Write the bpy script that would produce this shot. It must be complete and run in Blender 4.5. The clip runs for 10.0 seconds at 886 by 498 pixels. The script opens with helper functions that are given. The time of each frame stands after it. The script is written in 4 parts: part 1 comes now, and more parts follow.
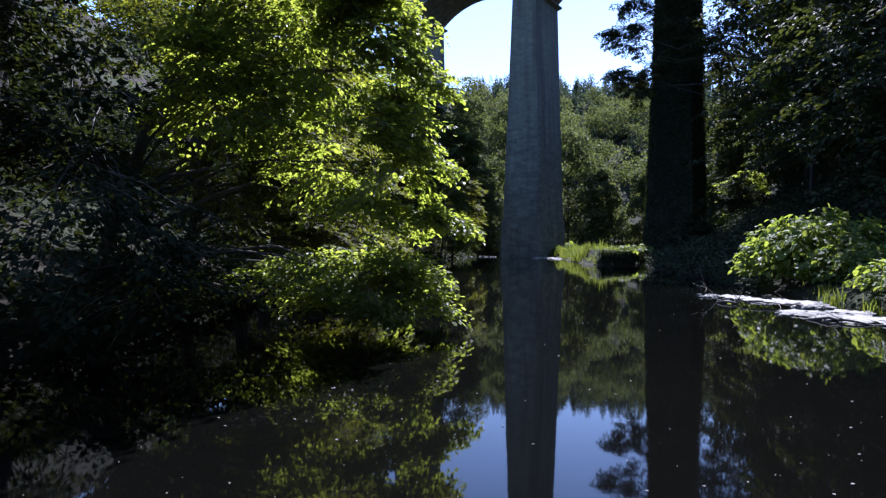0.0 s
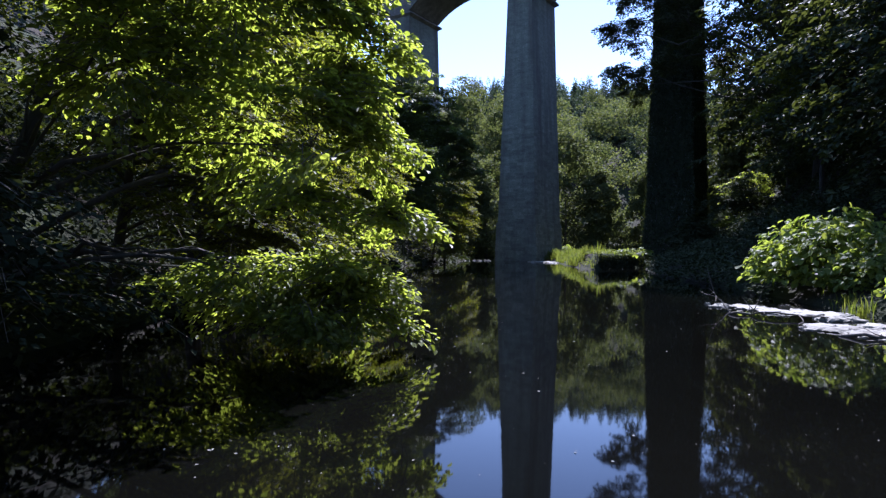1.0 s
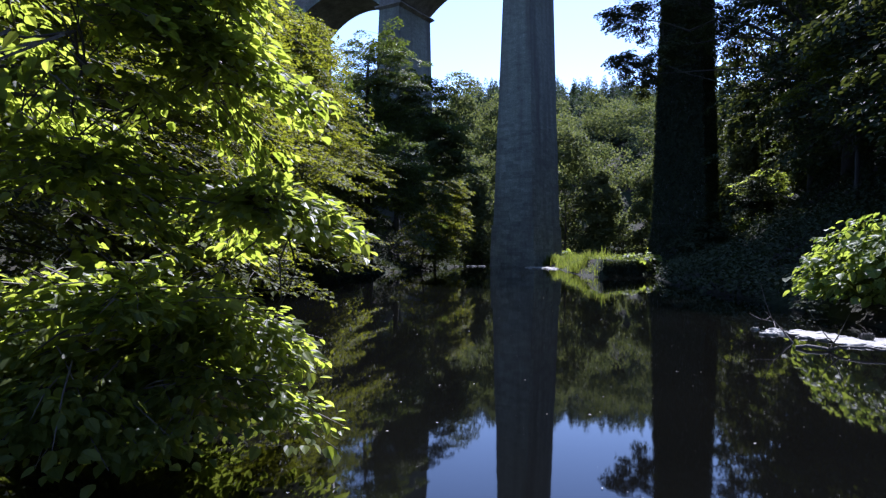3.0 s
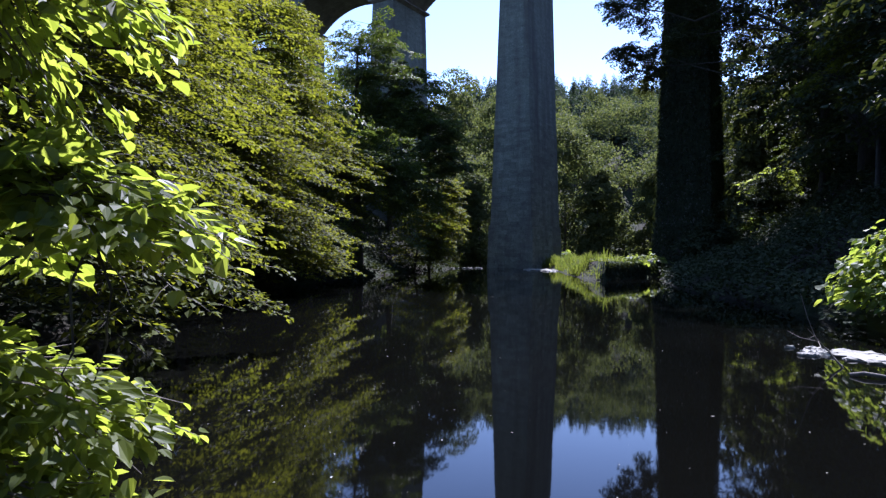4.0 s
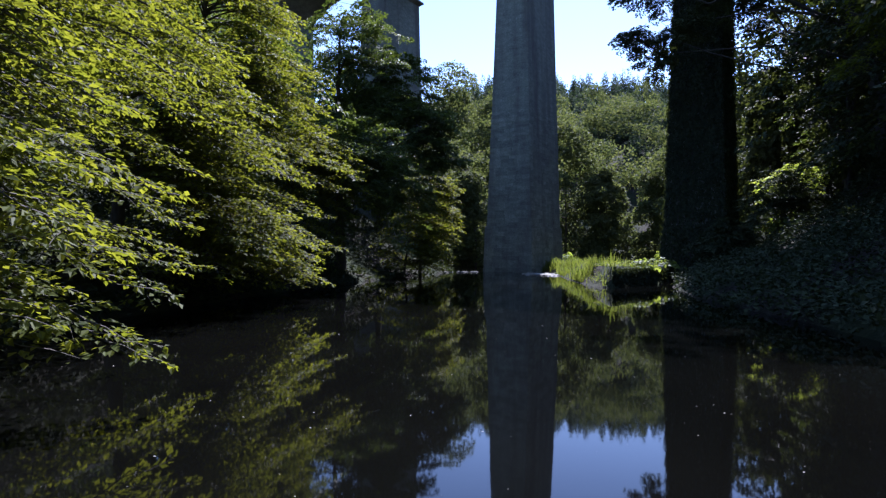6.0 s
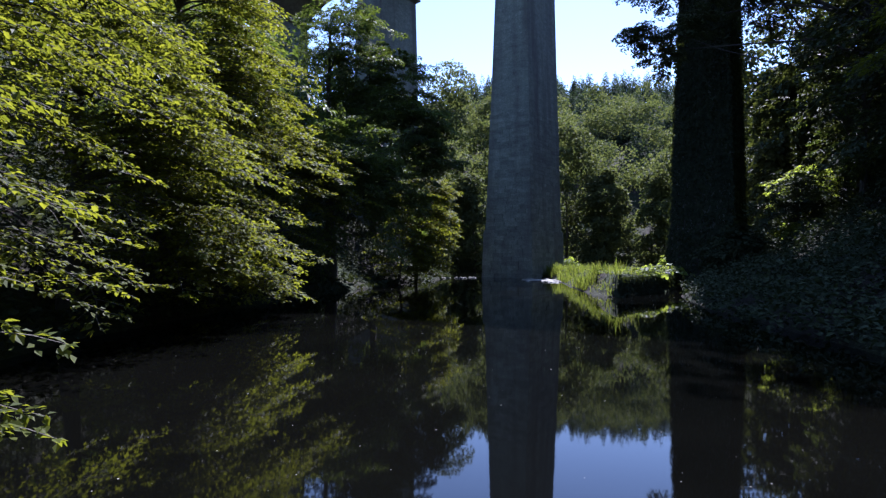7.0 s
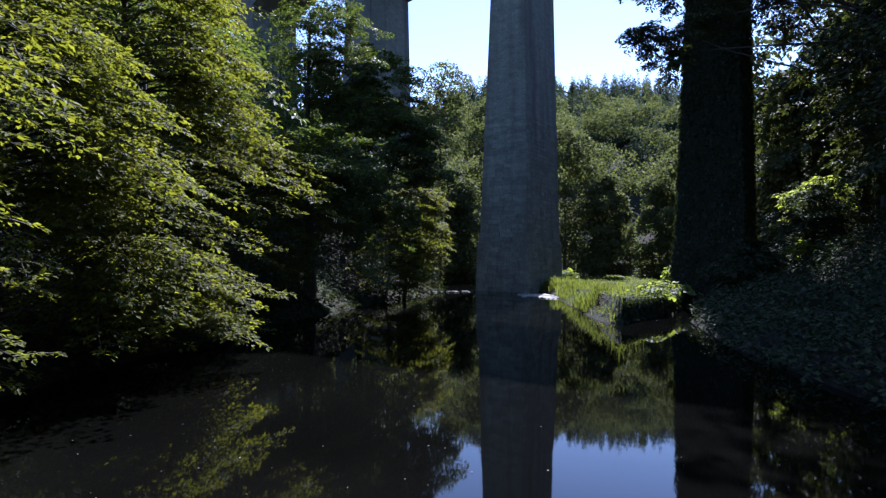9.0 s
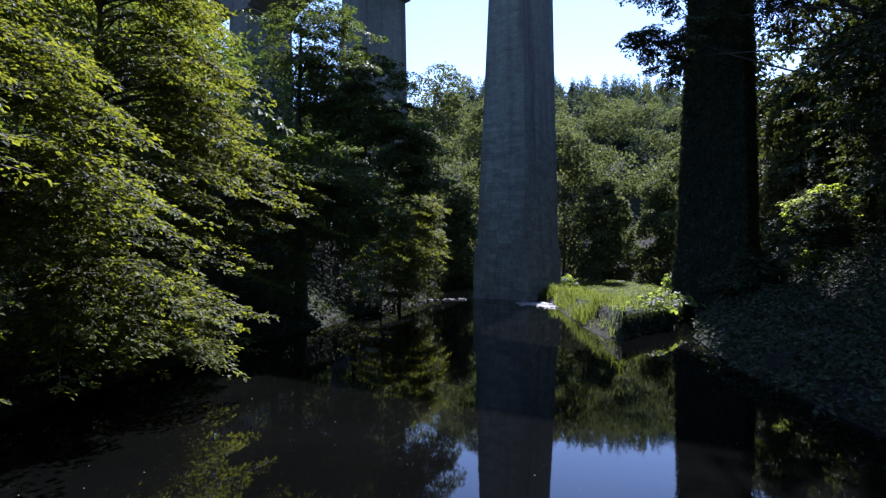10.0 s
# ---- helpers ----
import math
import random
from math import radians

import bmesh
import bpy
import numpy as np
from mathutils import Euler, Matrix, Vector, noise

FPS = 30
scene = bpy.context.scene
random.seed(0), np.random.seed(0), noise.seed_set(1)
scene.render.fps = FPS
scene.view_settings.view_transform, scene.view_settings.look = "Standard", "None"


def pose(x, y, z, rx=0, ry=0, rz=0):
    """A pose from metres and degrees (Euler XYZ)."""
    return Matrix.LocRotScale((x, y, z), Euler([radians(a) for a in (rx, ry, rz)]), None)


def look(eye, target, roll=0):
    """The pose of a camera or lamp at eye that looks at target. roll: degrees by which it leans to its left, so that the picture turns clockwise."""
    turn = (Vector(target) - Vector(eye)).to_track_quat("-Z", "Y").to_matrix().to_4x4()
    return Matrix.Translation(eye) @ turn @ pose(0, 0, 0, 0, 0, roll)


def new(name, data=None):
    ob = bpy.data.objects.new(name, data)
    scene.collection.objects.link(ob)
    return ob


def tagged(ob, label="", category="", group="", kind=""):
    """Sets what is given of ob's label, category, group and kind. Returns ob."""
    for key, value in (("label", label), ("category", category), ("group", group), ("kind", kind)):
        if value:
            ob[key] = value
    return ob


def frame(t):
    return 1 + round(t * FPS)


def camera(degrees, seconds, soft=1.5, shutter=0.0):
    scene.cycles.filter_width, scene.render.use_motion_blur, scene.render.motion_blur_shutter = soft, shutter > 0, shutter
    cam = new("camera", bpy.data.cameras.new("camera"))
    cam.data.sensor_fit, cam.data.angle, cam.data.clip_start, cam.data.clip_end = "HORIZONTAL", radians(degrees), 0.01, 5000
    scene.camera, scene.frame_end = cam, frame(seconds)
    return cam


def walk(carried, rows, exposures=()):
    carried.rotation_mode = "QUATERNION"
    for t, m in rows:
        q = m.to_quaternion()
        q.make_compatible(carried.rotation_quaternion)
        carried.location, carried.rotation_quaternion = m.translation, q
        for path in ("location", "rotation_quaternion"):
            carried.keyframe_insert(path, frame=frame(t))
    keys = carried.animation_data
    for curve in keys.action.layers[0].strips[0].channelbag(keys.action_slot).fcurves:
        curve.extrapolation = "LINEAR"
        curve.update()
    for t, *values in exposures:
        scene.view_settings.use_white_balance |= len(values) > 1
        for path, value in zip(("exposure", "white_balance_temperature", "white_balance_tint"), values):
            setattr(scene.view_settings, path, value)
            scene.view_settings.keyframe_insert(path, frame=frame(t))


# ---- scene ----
cam = camera(70.0, 10.0, soft=1.3)
PATH = [
    (0, (0.418, -0.004, 1.746), (0.295, 1.992, 1.718), 0.4),
    (0.5, (0.722, 1.138, 1.733), (0.602, 3.134, 1.71), 0.4),
    (1, (0.896, 2.224, 1.718), (0.777, 4.22, 1.701), 0.5),
    (1.5, (0.985, 3.339, 1.7), (0.868, 5.335, 1.689), 0.5),
    (2, (1.067, 4.482, 1.721), (0.952, 6.478, 1.712), 0.5),
    (2.5, (1.239, 5.603, 1.734), (1.122, 7.599, 1.729), 0.5),
    (3.8, (1.566, 8.376, 1.886), (1.453, 10.373, 1.879), 0.4),
    (4, (1.649, 8.859, 1.865), (1.534, 10.856, 1.861), 0.4),
    (4.5, (1.734, 9.972, 1.875), (1.619, 11.969, 1.875), 0.3),
    (5, (1.761, 10.939, 1.906), (1.649, 12.936, 1.905), 0.3),
    (5.5, (1.894, 11.771, 1.922), (1.781, 13.768, 1.921), 0.5),
    (6.8, (2.017, 14.169, 2.265), (1.906, 16.166, 2.262), 0.4),
    (7, (2.073, 14.553, 2.33), (1.961, 16.55, 2.332), 0.4),
    (7.5, (2.191, 15.384, 2.585), (2.08, 17.381, 2.586), 0.5),
    (8, (2.27, 16.18, 2.867), (2.164, 18.177, 2.867), 0.7),
    (8.5, (2.334, 16.84, 3.072), (2.227, 18.837, 3.073), 0.5),
    (9, (2.396, 17.435, 3.308), (2.291, 19.432, 3.309), 0.6),
    (9.5, (2.488, 17.936, 3.584), (2.382, 19.933, 3.585), 0.7),
    (10, (2.581, 18.422, 3.881), (2.477, 20.419, 3.88), 0.7),
]
walk(cam, [(t, look(eye, target, roll)) for t, eye, target, roll in PATH], [(0.0, 1.88, 5250, 30), (10.0, 1.88, 5250, 30)])

# ---- light: sun ahead and a little to the right, clear sky ----
SUN_ELEV, SUN_AZ = 48.0, 14.0
world = bpy.data.worlds.new("world")
scene.world = world
world.use_nodes = True
sky = world.node_tree.nodes.new("ShaderNodeTexSky")
sky.sky_type, sky.sun_disc = "NISHITA", False
sky.sun_elevation, sky.sun_rotation = radians(SUN_ELEV), radians(SUN_AZ)
sky.air_density, sky.dust_density, sky.ozone_density = 1.0, 0.1, 0.6
background = world.node_tree.nodes["Background"]
background.inputs["Strength"].default_value = 0.08
world.node_tree.links.new(sky.outputs[0], background.inputs["Color"])
sun_way = Vector((math.sin(radians(SUN_AZ)) * math.cos(radians(SUN_ELEV)),
                  math.cos(radians(SUN_AZ)) * math.cos(radians(SUN_ELEV)), math.sin(radians(SUN_ELEV))))
sun = new("sun", bpy.data.lights.new("sun", "SUN"))
sun.data.energy, sun.data.angle, sun.data.color = 4.7, radians(0.53), (1.0, 0.94, 0.84)
sun.matrix_world = look(sun_way * 300, (0, 0, 0))


# ---- materials ----
def material(name):
    m = bpy.data.materials.new(name)
    m.use_nodes = True
    nt = m.node_tree
    nt.nodes.clear()
    out = nt.nodes.new("ShaderNodeOutputMaterial")

    def node(kind, **inputs):
        n = nt.nodes.new(kind)
        for key, value in inputs.items():
            sock = n.inputs[int(key[1:])] if key[0] == "i" and key[1:].isdigit() else n.inputs[key.replace("_", " ")]
            if isinstance(value, bpy.types.NodeSocket):
                nt.links.new(value, sock)
            else:
                sock.default_value = value
        return n
    return m, nt, out, node


def ramp(node, fac, *stops):
    r = node("ShaderNodeValToRGB", Fac=fac)
    e = r.color_ramp.elements
    while len(e) < len(stops):
        e.new(0.5)
    for k, (at, col) in zip(e, stops):
        k.position, k.color = at, (*col, 1)
    return r.outputs["Color"]


def leaf_material(name, dark, light, through_dark, through_light, rough=0.42, share=0.5, spec=0.4):
    m, nt, out, node = material(name)
    geo = node("ShaderNodeNewGeometry")
    rnd = geo.outputs["Random Per Island"]
    col = ramp(node, rnd, (0.0, dark), (1.0, light))
    thr = ramp(node, rnd, (0.0, through_dark), (1.0, through_light))
    pos = geo.outputs["Position"]
    blotch = node("ShaderNodeTexNoise", Vector=pos, Scale=0.6, Detail=2.0)
    hue = node("ShaderNodeHueSaturation", Color=col, Saturation=0.95)
    nt.links.new(node("ShaderNodeMapRange", Value=blotch.outputs[0], i3=0.7, i4=1.3).outputs[0], hue.inputs["Value"])
    body = node("ShaderNodeBsdfPrincipled", Base_Color=hue.outputs[0], Roughness=rough, Specular_IOR_Level=spec)
    glow = node("ShaderNodeBsdfTranslucent", Color=thr)
    mix = node("ShaderNodeMixShader", i0=share, i1=body.outputs[0], i2=glow.outputs[0])
    nt.links.new(mix.outputs[0], out.inputs[0])
    return m


def bark_material(name, a, b, scale=6.0):
    m, nt, out, node = material(name)
    tex = node("ShaderNodeTexCoord").outputs["Object"]
    stretch = node("ShaderNodeMapping", Vector=tex, Scale=(scale, scale, scale * 0.25))
    grain = node("ShaderNodeTexNoise", Vector=stretch.outputs[0], Scale=2.0, Detail=6.0, Roughness=0.7)
    moss = node("ShaderNodeTexNoise", Vector=tex, Scale=0.7, Detail=3.0)
    col = ramp(node, grain.outputs[0], (0.3, a), (0.75, b))
    green = node("ShaderNodeMix", Factor=node("ShaderNodeMapRange", Value=moss.outputs[0], i1=0.5, i2=0.75, i3=0.0, i4=0.5).outputs[0])
    green.data_type = "RGBA"
    nt.links.new(col, green.inputs[6])
    green.inputs[7].default_value = (0.05, 0.07, 0.025, 1)
    bump = node("ShaderNodeBump", Strength=0.6, Distance=0.03, Height=grain.outputs[0])
    bsdf = node("ShaderNodeBsdfPrincipled", Base_Color=green.outputs[2], Roughness=0.85, Normal=bump.outputs[0])
    nt.links.new(bsdf.outputs[0], out.inputs[0])
    return m


def stone_material(name, tones, courses=False, per_piece=True):
    """Weathered gritstone: tone by piece, fine grain, rain streaks and lichen."""
    m, nt, out, node = material(name)
    geo = node("ShaderNodeNewGeometry")
    pos = geo.outputs["Position"]
    grain = node("ShaderNodeTexNoise", Vector=pos, Scale=9.0, Detail=8.0, Roughness=0.7)
    stain = node("ShaderNodeTexNoise", Vector=node("ShaderNodeMapping", Vector=pos, Scale=(0.8, 0.8, 0.07)).outputs[0], Scale=1.0, Detail=5.0, Roughness=0.6)
    patch = node("ShaderNodeTexNoise", Vector=pos, Scale=0.5, Detail=6.0, Roughness=0.65)
    col = ramp(node, grain.outputs[0], (0.25, tones[0]), (0.55, tones[1]), (0.85, tones[2]))
    if per_piece:
        one = node("ShaderNodeObjectInfo").outputs["Random"]
        two = geo.outputs["Random Per Island"]
        both = node("ShaderNodeMath", i0=one, i1=two)
        both.operation = "ADD"
        frac = node("ShaderNodeMath", i0=both.outputs[0])
        frac.operation = "FRACT"
        value = node("ShaderNodeMapRange", Value=frac.outputs[0], i3=0.76, i4=1.24).outputs[0]
    else:
        value = node("ShaderNodeMapRange", Value=patch.outputs[0], i3=0.8, i4=1.2).outputs[0]
    mottle = node("ShaderNodeTexNoise", Vector=node("ShaderNodeMapping", Vector=pos, Scale=(1.0, 1.0, 2.4)).outputs[0], Scale=1.3, Detail=4.0, Roughness=0.7)
    blotch = node("ShaderNodeMath", i0=value, i1=node("ShaderNodeMapRange", Value=mottle.outputs[0], i1=0.3, i2=0.7, i3=0.68, i4=1.28).outputs[0])
    blotch.operation = "MULTIPLY"
    hue = node("ShaderNodeHueSaturation", Color=col)
    nt.links.new(blotch.outputs[0], hue.inputs["Value"])
    dirt = node("ShaderNodeMix", Factor=node("ShaderNodeMapRange", Value=stain.outputs[0], i1=0.4, i2=0.66, i3=0.0, i4=0.8).outputs[0])
    dirt.data_type = "RGBA"
    nt.links.new(hue.outputs[0], dirt.inputs[6])
    dirt.inputs[7].default_value = (0.07, 0.066, 0.055, 1)
    lich = node("ShaderNodeMix", Factor=node("ShaderNodeMapRange", Value=patch.outputs[0], i1=0.55, i2=0.8, i3=0.0, i4=0.5).outputs[0])
    lich.data_type = "RGBA"
    nt.links.new(dirt.outputs[2], lich.inputs[6])
    lich.inputs[7].default_value = (0.17, 0.19, 0.12, 1)
    bump = node("ShaderNodeBump", Strength=0.7, Distance=0.03, Height=grain.outputs[0])
    bsdf = node("ShaderNodeBsdfPrincipled", Base_Color=lich.outputs[2], Roughness=0.9, Normal=bump.outputs[0])
    nt.links.new(bsdf.outputs[0], out.inputs[0])
    return m


def ground_material():
    m, nt, out, node = material("woodland soil")
    pos = node("ShaderNodeNewGeometry").outputs["Position"]
    big = node("ShaderNodeTexNoise", Vector=pos, Scale=0.25, Detail=5.0)
    fine = node("ShaderNodeTexNoise", Vector=pos, Scale=5.0, Detail=8.0, Roughness=0.7)
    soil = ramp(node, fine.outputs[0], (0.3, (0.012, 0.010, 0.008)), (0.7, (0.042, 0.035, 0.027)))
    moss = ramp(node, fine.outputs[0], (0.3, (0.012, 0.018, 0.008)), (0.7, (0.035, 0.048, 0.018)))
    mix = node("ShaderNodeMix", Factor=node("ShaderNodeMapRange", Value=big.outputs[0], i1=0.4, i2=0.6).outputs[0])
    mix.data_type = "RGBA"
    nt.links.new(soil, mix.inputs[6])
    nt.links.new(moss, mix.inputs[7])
    bump = node("ShaderNodeBump", Strength=0.9, Distance=0.12, Height=fine.outputs[0])
    bsdf = node("ShaderNodeBsdfPrincipled", Base_Color=mix.outputs[2], Roughness=0.95, Specular_IOR_Level=0.1, Normal=bump.outputs[0])
    nt.links.new(bsdf.outputs[0], out.inputs[0])
    return m


def water_material():
    m, nt, out, node = material("still river water")
    pos = node("ShaderNodeNewGeometry").outputs["Position"]
    swell = node("ShaderNodeTexNoise", Vector=node("ShaderNodeMapping", Vector=pos, Scale=(1.0, 0.55, 1.0)).outputs[0], Scale=0.9, Detail=2.0)
    small = node("ShaderNodeTexNoise", Vector=pos, Scale=5.0, Detail=2.0)
    add = node("ShaderNodeMath", i0=swell.outputs[0], i1=node("ShaderNodeMath", i0=small.outputs[0], i1=0.12).outputs[0])
    add.inputs[1].links[0].from_node.operation = "MULTIPLY"
    bump = node("ShaderNodeBump", Strength=0.03, Distance=0.05, Height=add.outputs[0])
    mud = ramp(node, node("ShaderNodeTexNoise", Vector=pos, Scale=0.15, Detail=3.0).outputs[0],
               (0.35, (0.0015, 0.0016, 0.0013)), (0.65, (0.0025, 0.0026, 0.0021)))
    bsdf = node("ShaderNodeBsdfPrincipled", Base_Color=mud, Roughness=0.03, IOR=1.333, Normal=bump.outputs[0])
    nt.links.new(bsdf.outputs[0], out.inputs[0])
    return m


LEAF_NEAR = leaf_material("broad hazel leaf", (0.055, 0.08, 0.02), (0.12, 0.145, 0.034), (0.23, 0.30, 0.018), (0.39, 0.46, 0.045), share=0.6, rough=0.45, spec=0.18)
LEAF_MID = leaf_material("bank tree leaf", (0.044, 0.064, 0.012), (0.095, 0.114, 0.02), (0.125, 0.15, 0.006), (0.26, 0.275, 0.012), share=0.5, rough=0.55, spec=0.08)
LEAF_DARK = leaf_material("dark tree leaf", (0.036, 0.062, 0.022), (0.075, 0.10, 0.032), (0.08, 0.13, 0.012), (0.22, 0.28, 0.03), share=0.3, rough=0.55, spec=0.1)
# Darker, duller copy of the tree leaf: the wood's shade is in its colour.
LEAF_SHADE = leaf_material("woodland leaf with shade in its colour", (0.028, 0.04, 0.02), (0.055, 0.07, 0.032), (0.06, 0.085, 0.012), (0.18, 0.21, 0.03), rough=0.65, share=0.15, spec=0.06)
# Ivy on the pier; elsewhere its near-black colour stands in for deep shade.
LEAF_IVY_AND_SHADE = leaf_material("ivy leaf and foliage with shade in its colour", (0.018, 0.026, 0.016), (0.04, 0.05, 0.028), (0.05, 0.07, 0.01), (0.12, 0.15, 0.02), rough=0.8, share=0.12, spec=0.02)
# Dark and barely translucent, so that sunlit bank plants read as shaded.
LEAF_BANK_SHADE = leaf_material("bank plant leaf with shade in its colour", (0.03, 0.042, 0.022), (0.064, 0.08, 0.038), (0.03, 0.05, 0.01), (0.09, 0.12, 0.02), rough=0.65, share=0.12, spec=0.04)
LEAF_FAR = leaf_material("hillside tree leaf", (0.045, 0.066, 0.03), (0.088, 0.11, 0.044), (0.08, 0.11, 0.02), (0.18, 0.20, 0.045), rough=0.7, share=0.38, spec=0.12)
LEAF_PINE = leaf_material("conifer needles", (0.034, 0.056, 0.038), (0.064, 0.092, 0.056), (0.04, 0.065, 0.025), (0.08, 0.11, 0.04), rough=0.8, share=0.25, spec=0.1)
LEAF_BIG = leaf_material("large riverside leaf", (0.05, 0.09, 0.02), (0.12, 0.16, 0.04), (0.20, 0.30, 0.02), (0.40, 0.46, 0.05), rough=0.55, spec=0.15)
GRASS = leaf_material("tall bank grass", (0.035, 0.058, 0.012), (0.085, 0.105, 0.024), (0.10, 0.15, 0.012), (0.23, 0.26, 0.03), rough=0.6, spec=0.1)
BARK = bark_material("mossy bark", (0.022, 0.019, 0.015), (0.075, 0.066, 0.053))
TWIG = bark_material("twig bark", (0.06, 0.05, 0.04), (0.17, 0.15, 0.12), 12.0)
STONE = stone_material("weathered gritstone block", ((0.076, 0.086, 0.068), (0.162, 0.182, 0.146), (0.25, 0.278, 0.225)))
MORTAR = stone_material("recessed mortar", ((0.076, 0.086, 0.068), (0.162, 0.182, 0.146), (0.25, 0.278, 0.225)), per_piece=False)
ARCHSTONE = stone_material("sooty arch masonry", ((0.08, 0.074, 0.064), (0.19, 0.175, 0.15), (0.28, 0.26, 0.22)), per_piece=False)
ROCK = stone_material("pale sun bleached rock", ((0.14, 0.14, 0.115), (0.30, 0.295, 0.25), (0.42, 0.41, 0.36)), per_piece=False)
SOIL = ground_material()
WATER = water_material()


# ---- mesh helpers ----
def mesh_object(name, verts, faces_by_size, mat, parent=None, label="", smooth=False):
    """One mesh object from vertex and face arrays."""
    me = bpy.data.meshes.new(name)
    verts = np.asarray(verts, dtype=np.float32)
    me.vertices.add(len(verts))
    me.vertices.foreach_set("co", verts.ravel())
    loops, starts, totals, at = [], [], [], 0
    for f in faces_by_size:
        f = np.asarray(f, dtype=np.int32)
        if not len(f):
            continue
        k = f.shape[1]
        loops.append(f.ravel())
        starts.append(at + np.arange(len(f), dtype=np.int32) * k)
        totals.append(np.full(len(f), k, dtype=np.int32))
        at += f.size
    loops, starts, totals = np.concatenate(loops), np.concatenate(starts), np.concatenate(totals)
    me.loops.add(len(loops))
    me.loops.foreach_set("vertex_index", loops)
    me.polygons.add(len(starts))
    me.polygons.foreach_set("loop_start", starts)
    me.polygons.foreach_set("loop_total", totals)
    me.polygons.foreach_set("use_smooth", np.full(len(starts), smooth, dtype=bool))
    me.update(calc_edges=True)
    me.validate()
    me.materials.append(mat)
    ob = new(name, me)
    if parent is not None:
        ob.parent = parent
    if label:
        tagged(ob, label)
    return ob


def part(name, bm, mat, parent, label=""):
    me = bpy.data.meshes.new(name)
    bm.to_mesh(me)
    bm.free()
    me.materials.append(mat)
    ob = new(name, me)
    ob.parent = parent
    if label:
        tagged(ob, label)
    return ob


def unit(v):
    return v / np.maximum(np.linalg.norm(v, axis=-1, keepdims=True), 1e-9)


def tubes(paths, sides=5):
    """Tapered tubes along paths: list of (points k x 3, radii k). Returns verts, quads."""
    verts, quads, base = [], [], 0
    ang = np.arange(sides) * 2 * np.pi / sides
    for pts, rad in paths:
        pts, rad = np.asarray(pts, float), np.asarray(rad, float)
        k = len(pts)
        tan = unit(np.gradient(pts, axis=0))
        ref = np.where(np.abs(tan[:, 2:3]) > 0.9, np.array([[1.0, 0, 0]]), np.array([[0, 0, 1.0]]))
        u = unit(np.cross(tan, ref))
        v = np.cross(tan, u)
        ring = pts[:, None] + rad[:, None, None] * (np.cos(ang)[None, :, None] * u[:, None] + np.sin(ang)[None, :, None] * v[:, None])
        verts.append(ring.reshape(-1, 3))
        i, j = np.meshgrid(np.arange(k - 1), np.arange(sides), indexing="ij")
        a, b = base + i * sides + j, base + i * sides + (j + 1) % sides
        quads.append(np.stack([a, b, b + sides, a + sides], -1).reshape(-1, 4))
        base += k * sides
    return np.concatenate(verts), np.concatenate(quads)


# leaf outline: along, across, up (in leaf lengths); folded on the midrib
LEAF_FINE = np.array([(0, 0, 0), (0.10, 0.22, 0.05), (0.38, 0.37, 0.07), (0.74, 0.25, 0.0), (1, 0, -0.17), (0.74, -0.25, 0.0), (0.38, -0.37, 0.07), (0.10, -0.22, 0.05)])
LEAF_FINE_FACES = np.array([(0, 1, 2, 3, 4), (4, 5, 6, 7, 0)])
LEAF_CARD = np.array([(0, 0, 0), (0.45, 0.33, 0.06), (1, 0, -0.1), (0.45, -0.33, 0.06)])
LEAF_CARD_FACES = np.array([(0, 1, 2), (2, 3, 0)])


def leaves_mesh(place, axis, normal, size, fine):
    shape, faces = (LEAF_FINE, LEAF_FINE_FACES) if fine else (LEAF_CARD, LEAF_CARD_FACES)
    axis = unit(axis)
    side = unit(np.cross(normal, axis))
    normal = np.cross(axis, side)
    s = size[:, None, None]
    v = place[:, None] + s * (shape[None, :, 0:1] * axis[:, None] + shape[None, :, 1:2] * side[:, None] + shape[None, :, 2:3] * normal[:, None])
    f = faces[None] + (np.arange(len(place)) * len(shape))[:, None, None]
    return v.reshape(-1, 3), f.reshape(-1, faces.shape[1])


def spray_leaves(rng, start, way, length, per, size, spread=0.42, droop=0.25, flat=0.04, ruffle=0.28):
    """Leaves set along flat sprays. start, way: n x 3; length: n. Returns place, axis, normal, size per leaf."""
    n = len(start)
    way = unit(way)
    side = unit(np.cross(way, np.array([[0, 0, 1.0]])) + rng.normal(0, 0.12, (n, 3)))
    top = np.cross(side, way)
    k = np.repeat(np.arange(n), per)
    m = len(k)
    u = rng.uniform(0.05, 1, m)
    v = rng.uniform(-1, 1, m)
    ln = length[k]
    reach = spread * ln * (0.25 + np.sin(np.pi * np.clip(u, 0, 1) ** 0.8) * 0.9)
    place = (start[k] + way[k] * (u * ln)[:, None] + side[k] * (v * reach)[:, None]
             + top[k] * (rng.normal(0, flat, m) * ln)[:, None])
    place[:, 2] -= droop * ln * (u ** 2 + 0.5 * v ** 2)
    axis = way[k] * 0.6 + side[k] * np.sign(v)[:, None] * (0.4 + 0.6 * np.abs(v))[:, None] + rng.normal(0, 0.28, (m, 3))
    axis[:, 2] -= 0.25
    normal = top[k] + rng.normal(0, ruffle, (m, 3))
    return place, axis, normal, size * rng.uniform(0.6, 1.25, m)


